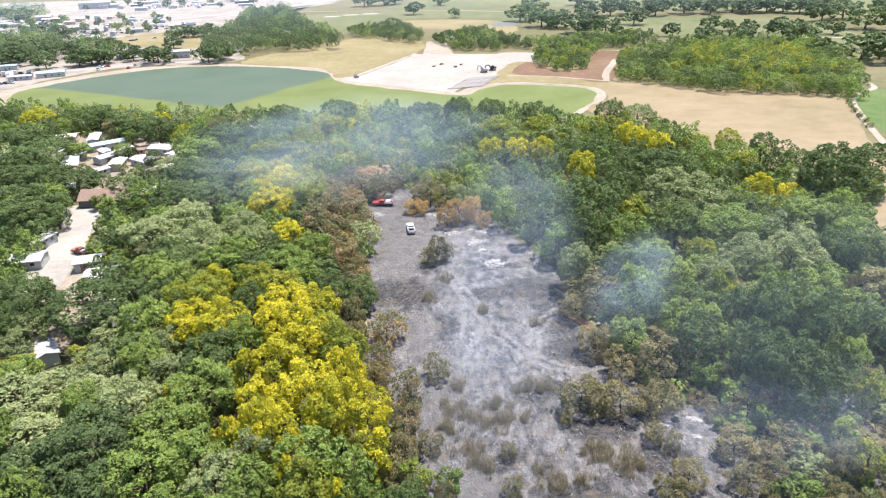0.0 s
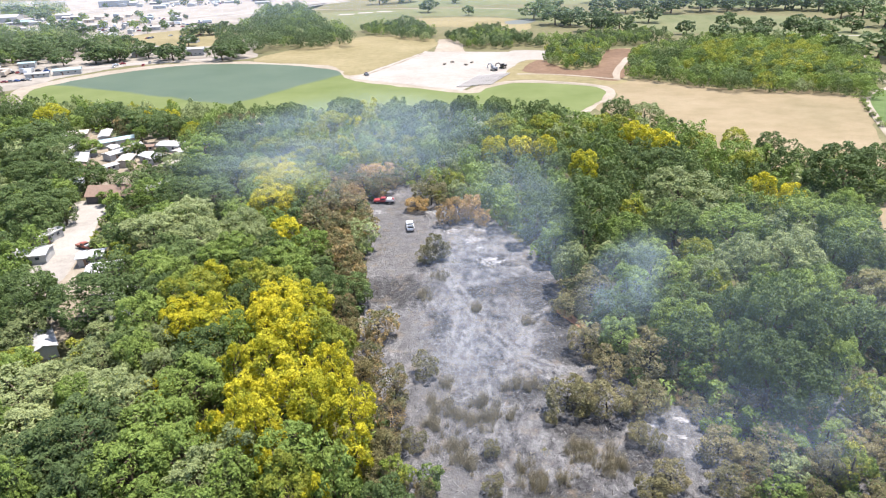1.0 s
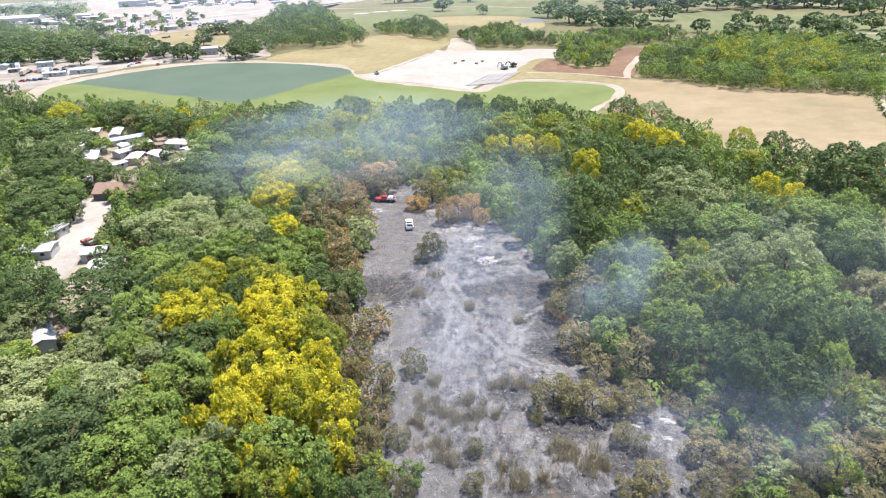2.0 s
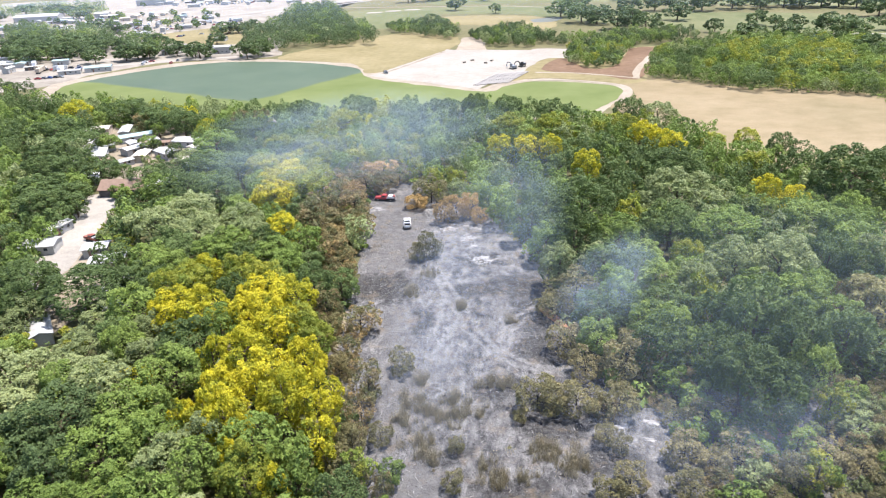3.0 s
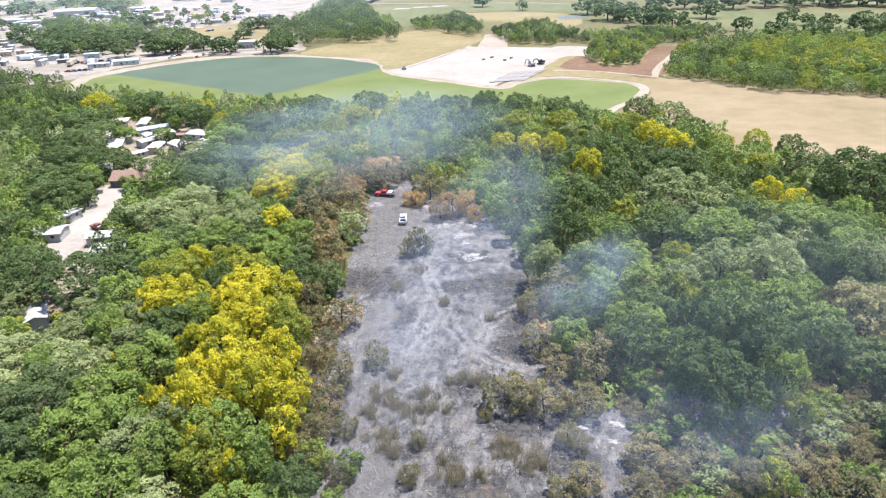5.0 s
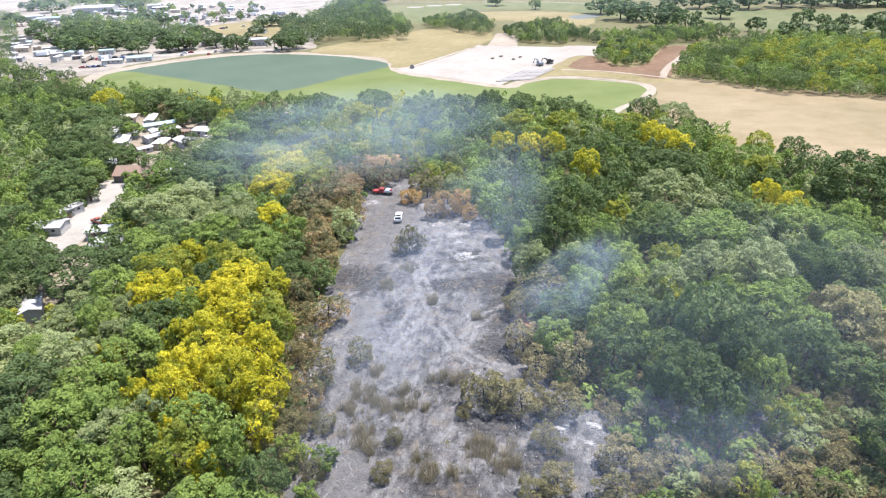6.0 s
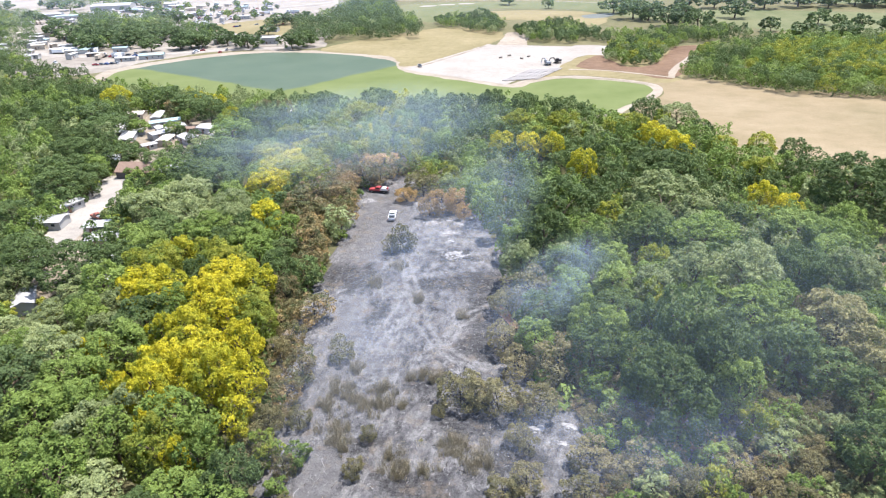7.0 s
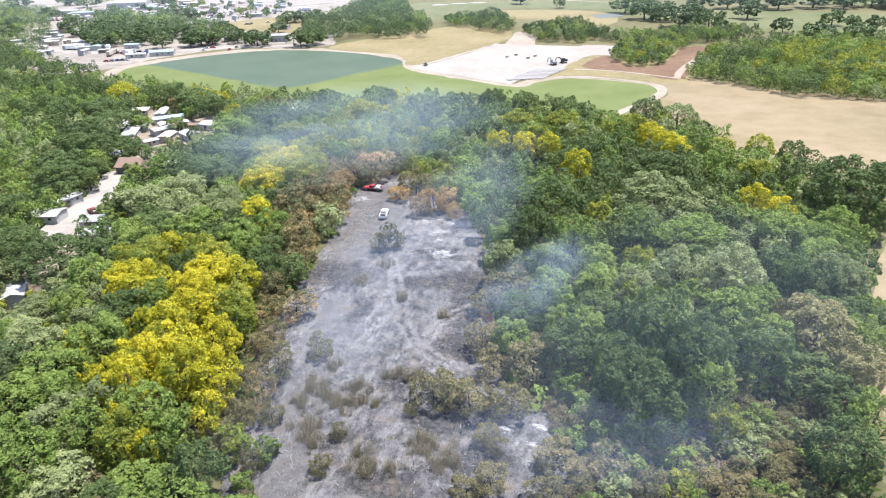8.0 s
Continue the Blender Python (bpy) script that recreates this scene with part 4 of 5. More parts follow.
TOWN_B = [(-659, 861, 15), (-694, 983, 18), (-635, 965, 16), (-541, 873, 14), (-776, 989, 18), (-168, 479, 9), (-164, 492, 9), (-226, 565, 7), (-237, 647, 9), (-249, 637, 8.5), (-226, 654, 8.5), (-600, 930, 15), (-720, 900, 16),
          (-560, 930, 14), (-810, 900, 16), (-500, 640, 9), (-580, 700, 11), (-640, 680, 11), (-540, 600, 10), (-480, 530, 10), (-690, 760, 12), (-290, 530, 9), (-215, 495, 7), (-390, 545, 10)]
for rows in (TOWN_A, TOWN_B):
    for x, y, r in rows:
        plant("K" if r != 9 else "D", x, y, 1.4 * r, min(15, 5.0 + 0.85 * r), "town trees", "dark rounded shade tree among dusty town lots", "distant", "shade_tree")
grove("west_wood", [(-400, 395), (-345, 352), (-262, 345), (-250, 362), (-300, 376), (-370, 425), (-420, 465), (-480, 480)], 7.5, 56, (4.0, 6.5), (8, 12), (9, 2, 0, 0, 0), "dark green wood by the town's edge")

# golf course trees, one by one
GOLF_A = [(84, 699, 12.5), (104, 741, 14), (98, 642, 12.7), (110, 629, 12.5), (121, 583, 11.7), (139, 613, 11.2), (142, 569, 10.5), (160, 723, 11.9), (176, 867, 11), (185, 728, 12), (207, 740, 10.3),
          (185, 638, 10.7), (229, 714, 13.4), (191, 546, 6.2), (262, 722, 14), (287, 714, 10.3), (237, 586, 7.3), (247, 571, 5), (258, 556, 6), (314, 724, 12.6), (325, 707, 12.5)]
GOLF_B = [(346, 713, 12.7), (361, 708, 12.7), (370, 692, 12.6), (388, 699, 11.4), (267, 517, 11.4), (270, 496, 11.1), (353, 619, 11.4), (379, 631, 13.1), (354, 555, 12.9), (312, 527, 7.1), (259, 403, 12.9),
          (276, 411, 8.9), (250, 433, 6.7), (199, 493, 8.6), (222, 488, 8.6), (-30, 812, 10.1), (18, 756, 6.1), (3, 933, 10), (-104, 955, 13.7), (-77, 964, 13.8), (-62, 978, 12.2)]
GOLF_C = [(399, 744, 11), (372, 779, 11), (316, 802, 12), (280, 760, 11), (330, 745, 11), (246, 770, 11), (210, 800, 11), (290, 860, 12), (360, 900, 12), (450, 840, 12), (500, 760, 12), (540, 690, 11),
          (480, 620, 10), (420, 560, 9), (120, 900, 11), (250, 960, 12), (338, 735, 11), (302, 738, 11), (416, 708, 11), (446, 676, 11), (430, 640, 11)]
for rows in (GOLF_A, GOLF_B, GOLF_C):
    for x, y, r in rows:
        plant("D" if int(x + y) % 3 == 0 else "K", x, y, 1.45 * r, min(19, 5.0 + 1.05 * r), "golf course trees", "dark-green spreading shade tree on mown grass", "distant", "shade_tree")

# ---- houses, vehicles and machines ----
WHITE = plain("white_metal_roof", (0.40, 0.395, 0.385), 0.6, 0.0, 0.4, 0.9)
GREY_ROOF = plain("grey_shingle", (0.42, 0.41, 0.39), 0.9, 0, 0.3, 1.5)
BROWN_ROOF = plain("brown_shingle", (0.22, 0.15, 0.11), 0.9, 0, 0.35, 1.5)
TEAL_ROOF = plain("teal_metal_roof", (0.30, 0.40, 0.40), 0.5, 0, 0.25, 0.8)
BEIGE_ROOF = plain("beige_roof", (0.58, 0.52, 0.44), 0.85, 0, 0.25, 1.0)
SIDING = plain("pale_siding", (0.38, 0.37, 0.35), 0.7, 0, 0.2, 1.0)
TAN_SIDING = plain("tan_siding", (0.45, 0.38, 0.30), 0.8, 0, 0.25, 1.0)
DARK_SIDING = plain("dark_siding", (0.12, 0.11, 0.11), 0.8, 0, 0.3, 1.0)
GLASS = plain("dark_window_glass", (0.03, 0.04, 0.05), 0.12, 0, 0.2, 1.0, 0.6)
DOOR = plain("brown_door", (0.20, 0.12, 0.08), 0.6, 0, 0.2, 2.0)
RUBBER = plain("tyre_rubber", (0.025, 0.025, 0.025), 0.9, 0, 0.2, 4.0)
CHROME = plain("steel", (0.50, 0.50, 0.52), 0.35, 0.9, 0.2, 3.0)
PAINTS = {"white": plain("white_paint", (0.78, 0.78, 0.78), 0.3, 0, 0.08), "red": plain("red_paint", (0.38, 0.06, 0.06), 0.3, 0, 0.12), "grey": plain("grey_paint", (0.22, 0.23, 0.25), 0.3, 0, 0.1),
          "dark": plain("black_paint", (0.03, 0.03, 0.035), 0.3, 0, 0.1), "blue": plain("blue_paint", (0.05, 0.10, 0.28), 0.3, 0, 0.1), "rust": plain("rusty_red_paint", (0.26, 0.09, 0.06), 0.6, 0, 0.35),
          "silver": plain("silver_paint", (0.55, 0.56, 0.57), 0.3, 0.3, 0.1), "yellow": plain("yellow_paint", (0.60, 0.38, 0.04), 0.4, 0, 0.2)}


def box(bm, size, at, bevel=0.0, taper=1.0):
    """A block with its middle at a place; taper narrows its top."""
    geo = bmesh.ops.create_cube(bm, size=1.0)["verts"]
    for v in geo:
        k = taper if v.co.z > 0 else 1.0
        v.co = Vector((v.co.x * size[0] * k + at[0], v.co.y * size[1] * k + at[1], v.co.z * size[2] + at[2]))
    if bevel:
        edges = list({e for v in geo for e in v.link_edges})
        bmesh.ops.bevel(bm, geom=edges, offset=bevel, segments=2, affect="EDGES")
    return bm


def cylinder(bm, radius, length, at, axis="X", sides=14):
    turn = {"X": pose(0, 0, 0, 0, 90, 0), "Y": pose(0, 0, 0, 90, 0, 0), "Z": Matrix()}[axis]
    bmesh.ops.create_cone(bm, cap_ends=True, segments=sides, radius1=radius, radius2=radius, depth=length, matrix=Matrix.Translation(at) @ turn)
    return bm


def house(x, y, turn, length, width, wall_h, rise, wall_mat, roof_mat, label, name="house", windows=3, group="houses"):
    """A low building with a pitched roof that overhangs, a door and windows along its long side."""
    root = new(name)
    root.matrix_basis = pose(x, y, 0.05, 0, 0, turn)
    bm = bmesh.new()
    a, b = length / 2, width / 2
    vs = [bm.verts.new(p) for p in ((-a, -b, 0), (a, -b, 0), (a, b, 0), (-a, b, 0), (-a, -b, wall_h), (a, -b, wall_h), (a, b, wall_h), (-a, b, wall_h), (-a, 0, wall_h + rise), (a, 0, wall_h + rise))]
    for q in ((0, 1, 5, 4), (2, 3, 7, 6), (1, 2, 6, 9, 5), (3, 0, 4, 8, 7), (3, 2, 1, 0), (4, 5, 9, 8), (7, 8, 9, 6)):
        bm.faces.new([vs[i] for i in q])
    part("wall", bm, wall_mat, root)
    bm = bmesh.new()
    o, t = 0.4, 0.12
    slope = rise / b
    rows = [(-b - o, wall_h - slope * o), (0, wall_h + rise), (b + o, wall_h - slope * o)]
    ring = []
    for ex in (-a - o, a + o):
        for dz in (0.03, t + 0.03):
            ring.append([bm.verts.new((ex, yy, zz + dz)) for yy, zz in rows])
    lo0, hi0, lo1, hi1 = ring
    for i in (0, 1):
        bm.faces.new((hi0[i], hi1[i], hi1[i + 1], hi0[i + 1]))
        bm.faces.new((lo0[i + 1], lo1[i + 1], lo1[i], lo0[i]))
        bm.faces.new((lo0[i], hi0[i], hi0[i + 1], lo0[i + 1]))
        bm.faces.new((lo1[i + 1], hi1[i + 1], hi1[i], lo1[i]))
    bm.faces.new((lo0[0], lo1[0], hi1[0], hi0[0]))
    bm.faces.new((hi0[2], hi1[2], lo1[2], lo0[2]))
    bmesh.ops.recalc_face_normals(bm, faces=bm.faces)
    roof = part("roof", bm, roof_mat, root)
    for k in range(int(length // 1.6)):
        s = -a + 0.8 + k * 1.6
        if k % 3 == 0:
            part("seam", box(bmesh.new(), (0.06, 0.02, 0.02), (s, 0, 0)), roof_mat, roof).matrix_basis = pose(0, 0, wall_h + rise + t + 0.03)
    part("door", box(bmesh.new(), (0.95, 0.06, 2.05), (-a * 0.35, -b - 0.03, 1.05)), DOOR, root)
    for i in range(windows):
        for side in (-1, 1):
            wx = -a * 0.75 + (i + 0.5) * (1.5 * a) / windows + (0.7 if side < 0 else 0)
            w = part("window", box(bmesh.new(), (1.15, 0.08, 0.95), (wx, side * (b + 0.02), min(1.6, wall_h - 0.7))), WHITE, root)
            part("pane", box(bmesh.new(), (0.95, 0.04, 0.75), (wx, side * (b + 0.055), min(1.6, wall_h - 0.7))), GLASS, w)
    return tagged(root, label, "shed" if "shed" in name else "house", group)


# trailer park
house(-107, 147, 12, 8.5, 6.0, 2.5, 0.6, SIDING, WHITE, "small white trailer home with a white roof", "mobile_home", 2)
house(-110, 159, 78, 8.0, 3.0, 2.5, 0.3, SIDING, GREY_ROOF, "pale grey travel trailer beside the road", "mobile_home", 2)
house(-107, 192, 3, 15.0, 8.0, 2.6, 2.2, DARK_SIDING, BROWN_ROOF, "low house with a brown shingle roof", "house", 3)
house(-96, 195, 62, 12.0, 4.5, 2.8, 0.7, SIDING, WHITE, "long white-roofed annex beside a brown-roofed house", "house", 3)
house(-82, 137, 15, 8.0, 5.5, 2.7, 0.7, TAN_SIDING, WHITE, "white-roofed tan trailer home under shade trees", "mobile_home", 2)
house(-72, 124, 65, 8.5, 4.5, 2.5, 0.5, SIDING, WHITE, "long pale trailer home with a white roof", "mobile_home", 2)
house(-68, 115, 20, 5.0, 4.0, 2.4, 0.5, DARK_SIDING, WHITE, "small dark shed with a white roof", "metal_shed", 1)
house(-79, 105, -52, 8.0, 4.0, 2.6, 0.7, SIDING, WHITE, "pale metal shed with a white roof among trees", "metal_shed", 2)
PARK_HOMES = [(-161, 270, 15, 7, 6, "b"), (-148, 267, 110, 12, 3.5, "w"), (-138, 257, 38, 12, 5, "t"), (-140, 232, 115, 15, 4.5, "g"), (-129, 238, 60, 8, 4.5, "w"), (-121, 229, 100, 8, 4, "b"),
              (-112, 232, -35, 9, 5, "w"), (-120, 247, 10, 3.5, 3, "r"), (-111, 248, -12, 9, 6, "w"), (-95, 217, 40, 6, 4.5, "w"), (-146, 222, 10, 4, 3, "w"), (-151, 236, 75, 11, 4, "d"),
              (-127, 251, 130, 5, 3, "w"), (-133, 245, -45, 6, 3, "w"), (-103, 239, 65, 6, 4, "b"), (-95, 120, 40, 8, 4, "w"), (-90, 145, 15, 5.5, 4, "w"), (-126, 202, 120, 6.5, 5, "w"), (-131, 222, -15, 4.5, 3, "r"),
              (-144, 241, 32, 9, 3.2, "w"), (-99, 222, -20, 7, 4, "b"), (-100, 234, 15, 6, 4, "w"), (-126, 197, 20, 5, 4, "g"), (-166, 261, 70, 8, 4, "d"), (-153, 246, 100, 9, 3.5, "g"), (-124, 222, 55, 5, 3, "w")]
ROOFS = {"w": (SIDING, WHITE, "white trailer home with a pale metal roof"), "t": (SIDING, TEAL_ROOF, "trailer home with a pale teal metal roof"),
         "g": (SIDING, GREY_ROOF, "trailer home with a grey roof"), "b": (TAN_SIDING, BEIGE_ROOF, "small tan house with a beige roof"),
         "r": (TAN_SIDING, BROWN_ROOF, "small shed with a red-brown roof"), "d": (DARK_SIDING, GREY_ROOF, "dark grey trailer home with a grey roof")}
for x, y, turn, length, width, k in PARK_HOMES:
    house(x, y, turn, 1.08 * length, 1.15 * width, 2.5 if length > 5 else 2.1, 0.12 * width, *ROOFS[k], "mobile_home" if length > 5 else "garden_shed", 2 if length > 5 else 1)

for x, y in ((190, 296), (187, 289), (183, 280), (180, 271), (177, 262), (174, 254)):
    plant("G", x, y, 1.7, 2.4, "bushes along the cart path", "low green bush beside the cart path")
for kind, x, y, r, h in (("D", -124, 212, 3.6, 7), ("G", -133, 216, 3.4, 6), ("D", -120, 239, 2.8, 6), ("G", -143, 244, 3.6, 7), ("D", -105, 225, 3.8, 8), ("O", -116, 222, 2.4, 4.5), ("G", -129, 260, 3.6, 7), ("D", -152, 252, 4.2, 8),
                         ("D", -113, 201, 4.0, 8), ("G", -121, 190, 3.4, 7), ("D", -100, 205, 3.6, 7), ("O", -141, 263, 2.6, 5), ("G", -107, 214, 3.0, 6), ("D", -90, 126, 2.6, 5), ("G", -107, 186.5, 3.2, 5.5), ("D", -111.5, 171, 4.4, 7.5), ("D", -117, 183, 4.2, 7.5), ("G", -98, 168, 2.4, 4.5)):
    plant(kind, x, y, r, h, "trailer park trees", "green shade tree between trailer homes")

# town at the lake's far side
TOWN_HOMES = [(-200, 512, 8, 14, 8, 5, "w"), (-246, 513, 25, 9, 5, 3, "w"), (-262, 441, 22, 17, 8, 3, "t"), (-277, 431, 18, 14, 5, 2.6, "w"), (-247, 543, -20, 6, 5, 3, "w"), (-367, 444, 10, 13, 4.5, 3, "w"), (-338, 478, 60, 6, 5, 3, "t"), (-347, 464, 20, 9, 4.5, 3, "w"),
              (-394, 501, -30, 6, 4, 3, "b"), (-492, 584, 10, 14, 9, 3, "b"), (-470, 575, 15, 12, 4, 3, "w"), (-436, 523, 15, 14, 6, 3, "g"), (-415, 512, 70, 9, 4, 3, "w"), (-300, 560, 40, 9, 6, 3, "w"), (-232, 590, 0, 10, 7, 3, "g"), (-320, 452, 30, 8, 3, 2.6, "d")]
for x, y, turn, length, width, h, k in TOWN_HOMES:
    house(x, y, turn, length, width, h, 0.12 * width, *ROOFS[k][:2], ROOFS[k][2].replace("trailer home", "house"), "house", 3 if length > 9 else 1, "town buildings")
TOWN_SHEDS = [(-545, 1088, 15, 46, 24, 9, "w"), (-520, 1090, 15, 20, 16, 5, "g"), (-372, 773, 8, 20, 9, 3.5, "r"), (-494, 865, 8, 21, 9, 3.5, "d"), (-447, 698, 12, 26, 13, 4, "w"), (-523, 815, 10, 18, 10, 4, "t"), (-440, 1010, 12, 18, 9, 4, "w"),
              (-615, 769, 20, 28, 10, 4, "w"), (-570, 744, 25, 28, 11, 4, "t"), (-518, 738, 20, 26, 12, 4, "w"), (-591, 863, 15, 54, 26, 6, "w"), (-515, 886, 10, 18, 12, 5, "g"), (-340, 640, 20, 12, 8, 3, "b")]
for x, y, turn, length, width, h, k in TOWN_SHEDS:
    house(x, y, turn, length, width, h, 0.1 * width, ROOFS[k][0], ROOFS[k][1], {"w": "large white metal warehouse with a low roof", "r": "long low building with a red-brown roof"}.get(k, "low metal warehouse with a dull roof"), "warehouse", 4, "town buildings")

shed_dice = random.Random(33)
SMALL_SHEDS = [(x, y) for x, y, _ in scatter([(-300, 700), (-345, 620), (-440, 640), (-600, 740), (-560, 860), (-430, 900), (-340, 860)], 27.0, 34, (1, 1))]
SMALL_SHEDS += [(x, y) for x, y, _ in scatter([(-330, 440), (-300, 470), (-400, 540), (-480, 590), (-500, 560), (-420, 470), (-380, 430)], 21.0, 35, (1, 1))]
SMALL_SHEDS += [(x, y) for x, y, _ in scatter([(-560, 1060), (-300, 1010), (-260, 1120), (-540, 1200)], 42.0, 36, (1, 1))]
for x, y in SMALL_SHEDS:
    k = shed_dice.choice("wwwwtgbd")
    length = shed_dice.uniform(6, 15) * (1.6 if y > 950 else 1.0)
    house(x, y, shed_dice.choice((15, 20, 105, 110)) + shed_dice.uniform(-8, 8), length, length * shed_dice.uniform(0.35, 0.6), shed_dice.uniform(2.6, 4.0), 0.6, *ROOFS[k][:2], ROOFS[k][2].replace("trailer home", "shed"), "metal_shed", 1, "town buildings")

for x, y, r in scatter([(-300, 690), (-345, 600), (-440, 600), (-620, 740), (-560, 850), (-430, 890), (-330, 870)], 30.0, 38, (3.5, 6.5), (), [(x, y, 9) for x, y in SMALL_SHEDS]):
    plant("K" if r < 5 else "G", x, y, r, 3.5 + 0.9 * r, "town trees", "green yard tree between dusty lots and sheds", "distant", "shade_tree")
for x, y, r in scatter([(-560, 1060), (-300, 1010), (-230, 1140), (-540, 1240)], 45.0, 39, (5, 9), (), [(x, y, 12) for x, y in SMALL_SHEDS]):
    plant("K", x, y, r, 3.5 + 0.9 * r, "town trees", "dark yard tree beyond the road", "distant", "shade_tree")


def wheel(parent, at, radius=0.40, width=0.26):
    w = part("wheel", cylinder(bmesh.new(), radius, width, at), RUBBER, parent)
    part("rim", cylinder(bmesh.new(), radius * 0.55, width + 0.03, at), CHROME, w)


def pickup(name, x, y, turn, paint, label, flat=False, long=5.9):
    """A pickup truck: bonnet, cab with glass, load bed or flat deck, wheels, bumpers and lamps. It points along its +y."""
    root = new(name)
    root.matrix_basis = pose(x, y, 0.1, 0, 0, turn)
    bm = box(bmesh.new(), (1.95, long * 0.30, 0.62), (0, long * 0.33, 0.92), 0.10)
    part("bonnet", bm, paint, root)
    part("chassis", box(bmesh.new(), (1.6, long * 0.95, 0.25), (0, 0, 0.55), 0.04), RUBBER, root)
    cab = part("cab", box(bmesh.new(), (1.95, long * 0.30, 0.66), (0, long * 0.05, 0.94), 0.08), paint, root)
    part("cab_roof", box(bmesh.new(), (1.72, long * 0.26, 0.60), (0, long * 0.04, 1.55), 0.12, 0.90), paint, root)
    part("windscreen", box(bmesh.new(), (1.45, 0.05, 0.42), (0, long * 0.04 + long * 0.128, 1.50), 0.0), GLASS, cab)
    part("rear_window", box(bmesh.new(), (1.40, 0.05, 0.36), (0, long * 0.04 - long * 0.128, 1.53), 0.0), GLASS, cab)
    for s in (-1, 1):
        part("side_window", box(bmesh.new(), (0.05, long * 0.20, 0.36), (s * 0.84, long * 0.04, 1.52), 0.0), GLASS, cab)
        part("mirror", box(bmesh.new(), (0.22, 0.10, 0.20), (s * 1.07, long * 0.17, 1.25), 0.03), RUBBER, root)
        part("headlight", box(bmesh.new(), (0.35, 0.06, 0.22), (s * 0.72, long * 0.485, 1.0), 0.02), CHROME, root)
        part("tail_light", box(bmesh.new(), (0.14, 0.06, 0.34), (s * 0.88, -long * 0.49, 1.0), 0.02), PAINTS["red"], root)
    if flat:
        part("deck", box(bmesh.new(), (2.2, long * 0.40, 0.14), (0, -long * 0.29, 0.95), 0.03), CHROME, root)
        part("water_tank", box(bmesh.new(), (1.5, long * 0.20, 0.75), (0, -long * 0.26, 1.40), 0.12), PAINTS["white"], root)
        for s in (-1, 1):
            part("tool_box", box(bmesh.new(), (0.34, long * 0.34, 0.45), (s * 0.92, -long * 0.29, 1.25), 0.03), PAINTS["silver"], root)
        part("hose_reel", cylinder(bmesh.new(), 0.35, 0.8, (0, -long * 0.42, 1.38)), PAINTS["red"], root)
    else:
        bed = part("load_bed", box(bmesh.new(), (1.95, long * 0.40, 0.14), (0, -long * 0.29, 0.70), 0.03), RUBBER, root)
        for s in (-1, 1):
            part("bed_side", box(bmesh.new(), (0.12, long * 0.40, 0.56), (s * 0.93, -long * 0.29, 0.98), 0.03), paint, root)
        part("tailgate", box(bmesh.new(), (1.85, 0.10, 0.54), (0, -long * 0.485, 0.98), 0.03), paint, root)
        part("tool_box", box(bmesh.new(), (1.70, 0.5, 0.40), (0, -long * 0.15, 1.18), 0.03), PAINTS["silver"], root)
    part("bumper", box(bmesh.new(), (1.95, 0.16, 0.25), (0, long * 0.495, 0.62), 0.04), CHROME, root)
    part("rear_bumper", box(bmesh.new(), (1.9, 0.14, 0.2), (0, -long * 0.51, 0.60), 0.04), CHROME, root)
    for s in (-1, 1):
        for q in (0.32, -0.30):
            wheel(root, (s * 0.86, long * q, 0.40))
    part("light_bar", box(bmesh.new(), (1.1, 0.25, 0.12), (0, long * 0.06, 1.91), 0.04), PAINTS["red"], root)
    return tagged(root, label, "truck")


pickup("pickup_truck", -9.3, 162.5, 8, PAINTS["white"], "white pickup truck parked on burnt ground")
pickup("brush_fire_truck", -18.6, 182.5, 84, PAINTS["red"], "red brush fire truck with a silver flat deck on ash", True, 6.5)
pickup("pickup_truck", -96.5, 153.5, 65, PAINTS["rust"], "rusty red pickup truck beside the gravel road")


def car(x, y, turn, paint, label="small parked car on a dusty lot"):
    root = new("car")
    root.matrix_basis = pose(x, y, 0.05, 0, 0, turn)
    part("body", box(bmesh.new(), (1.8, 4.5, 0.62), (0, 0, 0.62), 0.14), paint, root)
    part("cabin", box(bmesh.new(), (1.6, 2.4, 0.55), (0, -0.2, 1.18), 0.10, 0.82), GLASS, root)
    part("roof_panel", box(bmesh.new(), (1.28, 1.7, 0.06), (0, -0.2, 1.46), 0.02), paint, root)
    for s in (-1, 1):
        for q in (1.35, -1.35):
            part("wheel", cylinder(bmesh.new(), 0.33, 0.22, (s * 0.80, q, 0.33), "X", 10), RUBBER, root)
    return tagged(root, label, "car", "parked cars")


first_cars = [car(-330, 424, 60, PAINTS[p]) for p in ("white", "silver", "dark", "blue", "grey", "red")]
lot_dice = random.Random(9)
for i, c in enumerate(first_cars[1:]):
    c.matrix_basis = pose(-276 - 3.2 * i, 419 - 1.5 * i, 0.05, 0, 0, 60 + 9 * i)
for x, y, turn, k in ((-126, 243, 70, 1), (-136, 249, 10, 4), (-117, 240, 100, 3)):
    tagged(copy_thing(first_cars[k], pose(x, y, 0.05, 0, 0, turn)), "small car parked in a trailer park yard")
LOTS = [(-300, 760, 20, 12, 22), (-396, 740, 20, 10, 18), (-335, 655, 30, 10, 18), (-400, 1064, 10, 14, 40), (-350, 1069, 10, 8, 20), (-480, 1190, 10, 10, 40), (-372, 712, 60, 9, 20), (-350, 700, 60, 9, 20), (-345, 560, 40, 10, 25), (-300, 455, 12, 8, 18), (-366, 835, 14, 6, 20), (-235, 470, 12, 5, 15), (-420, 560, 20, 9, 25), (-500, 640, 20, 9, 30), (-270, 640, 20, 8, 25), (-320, 740, 20, 10, 30)]
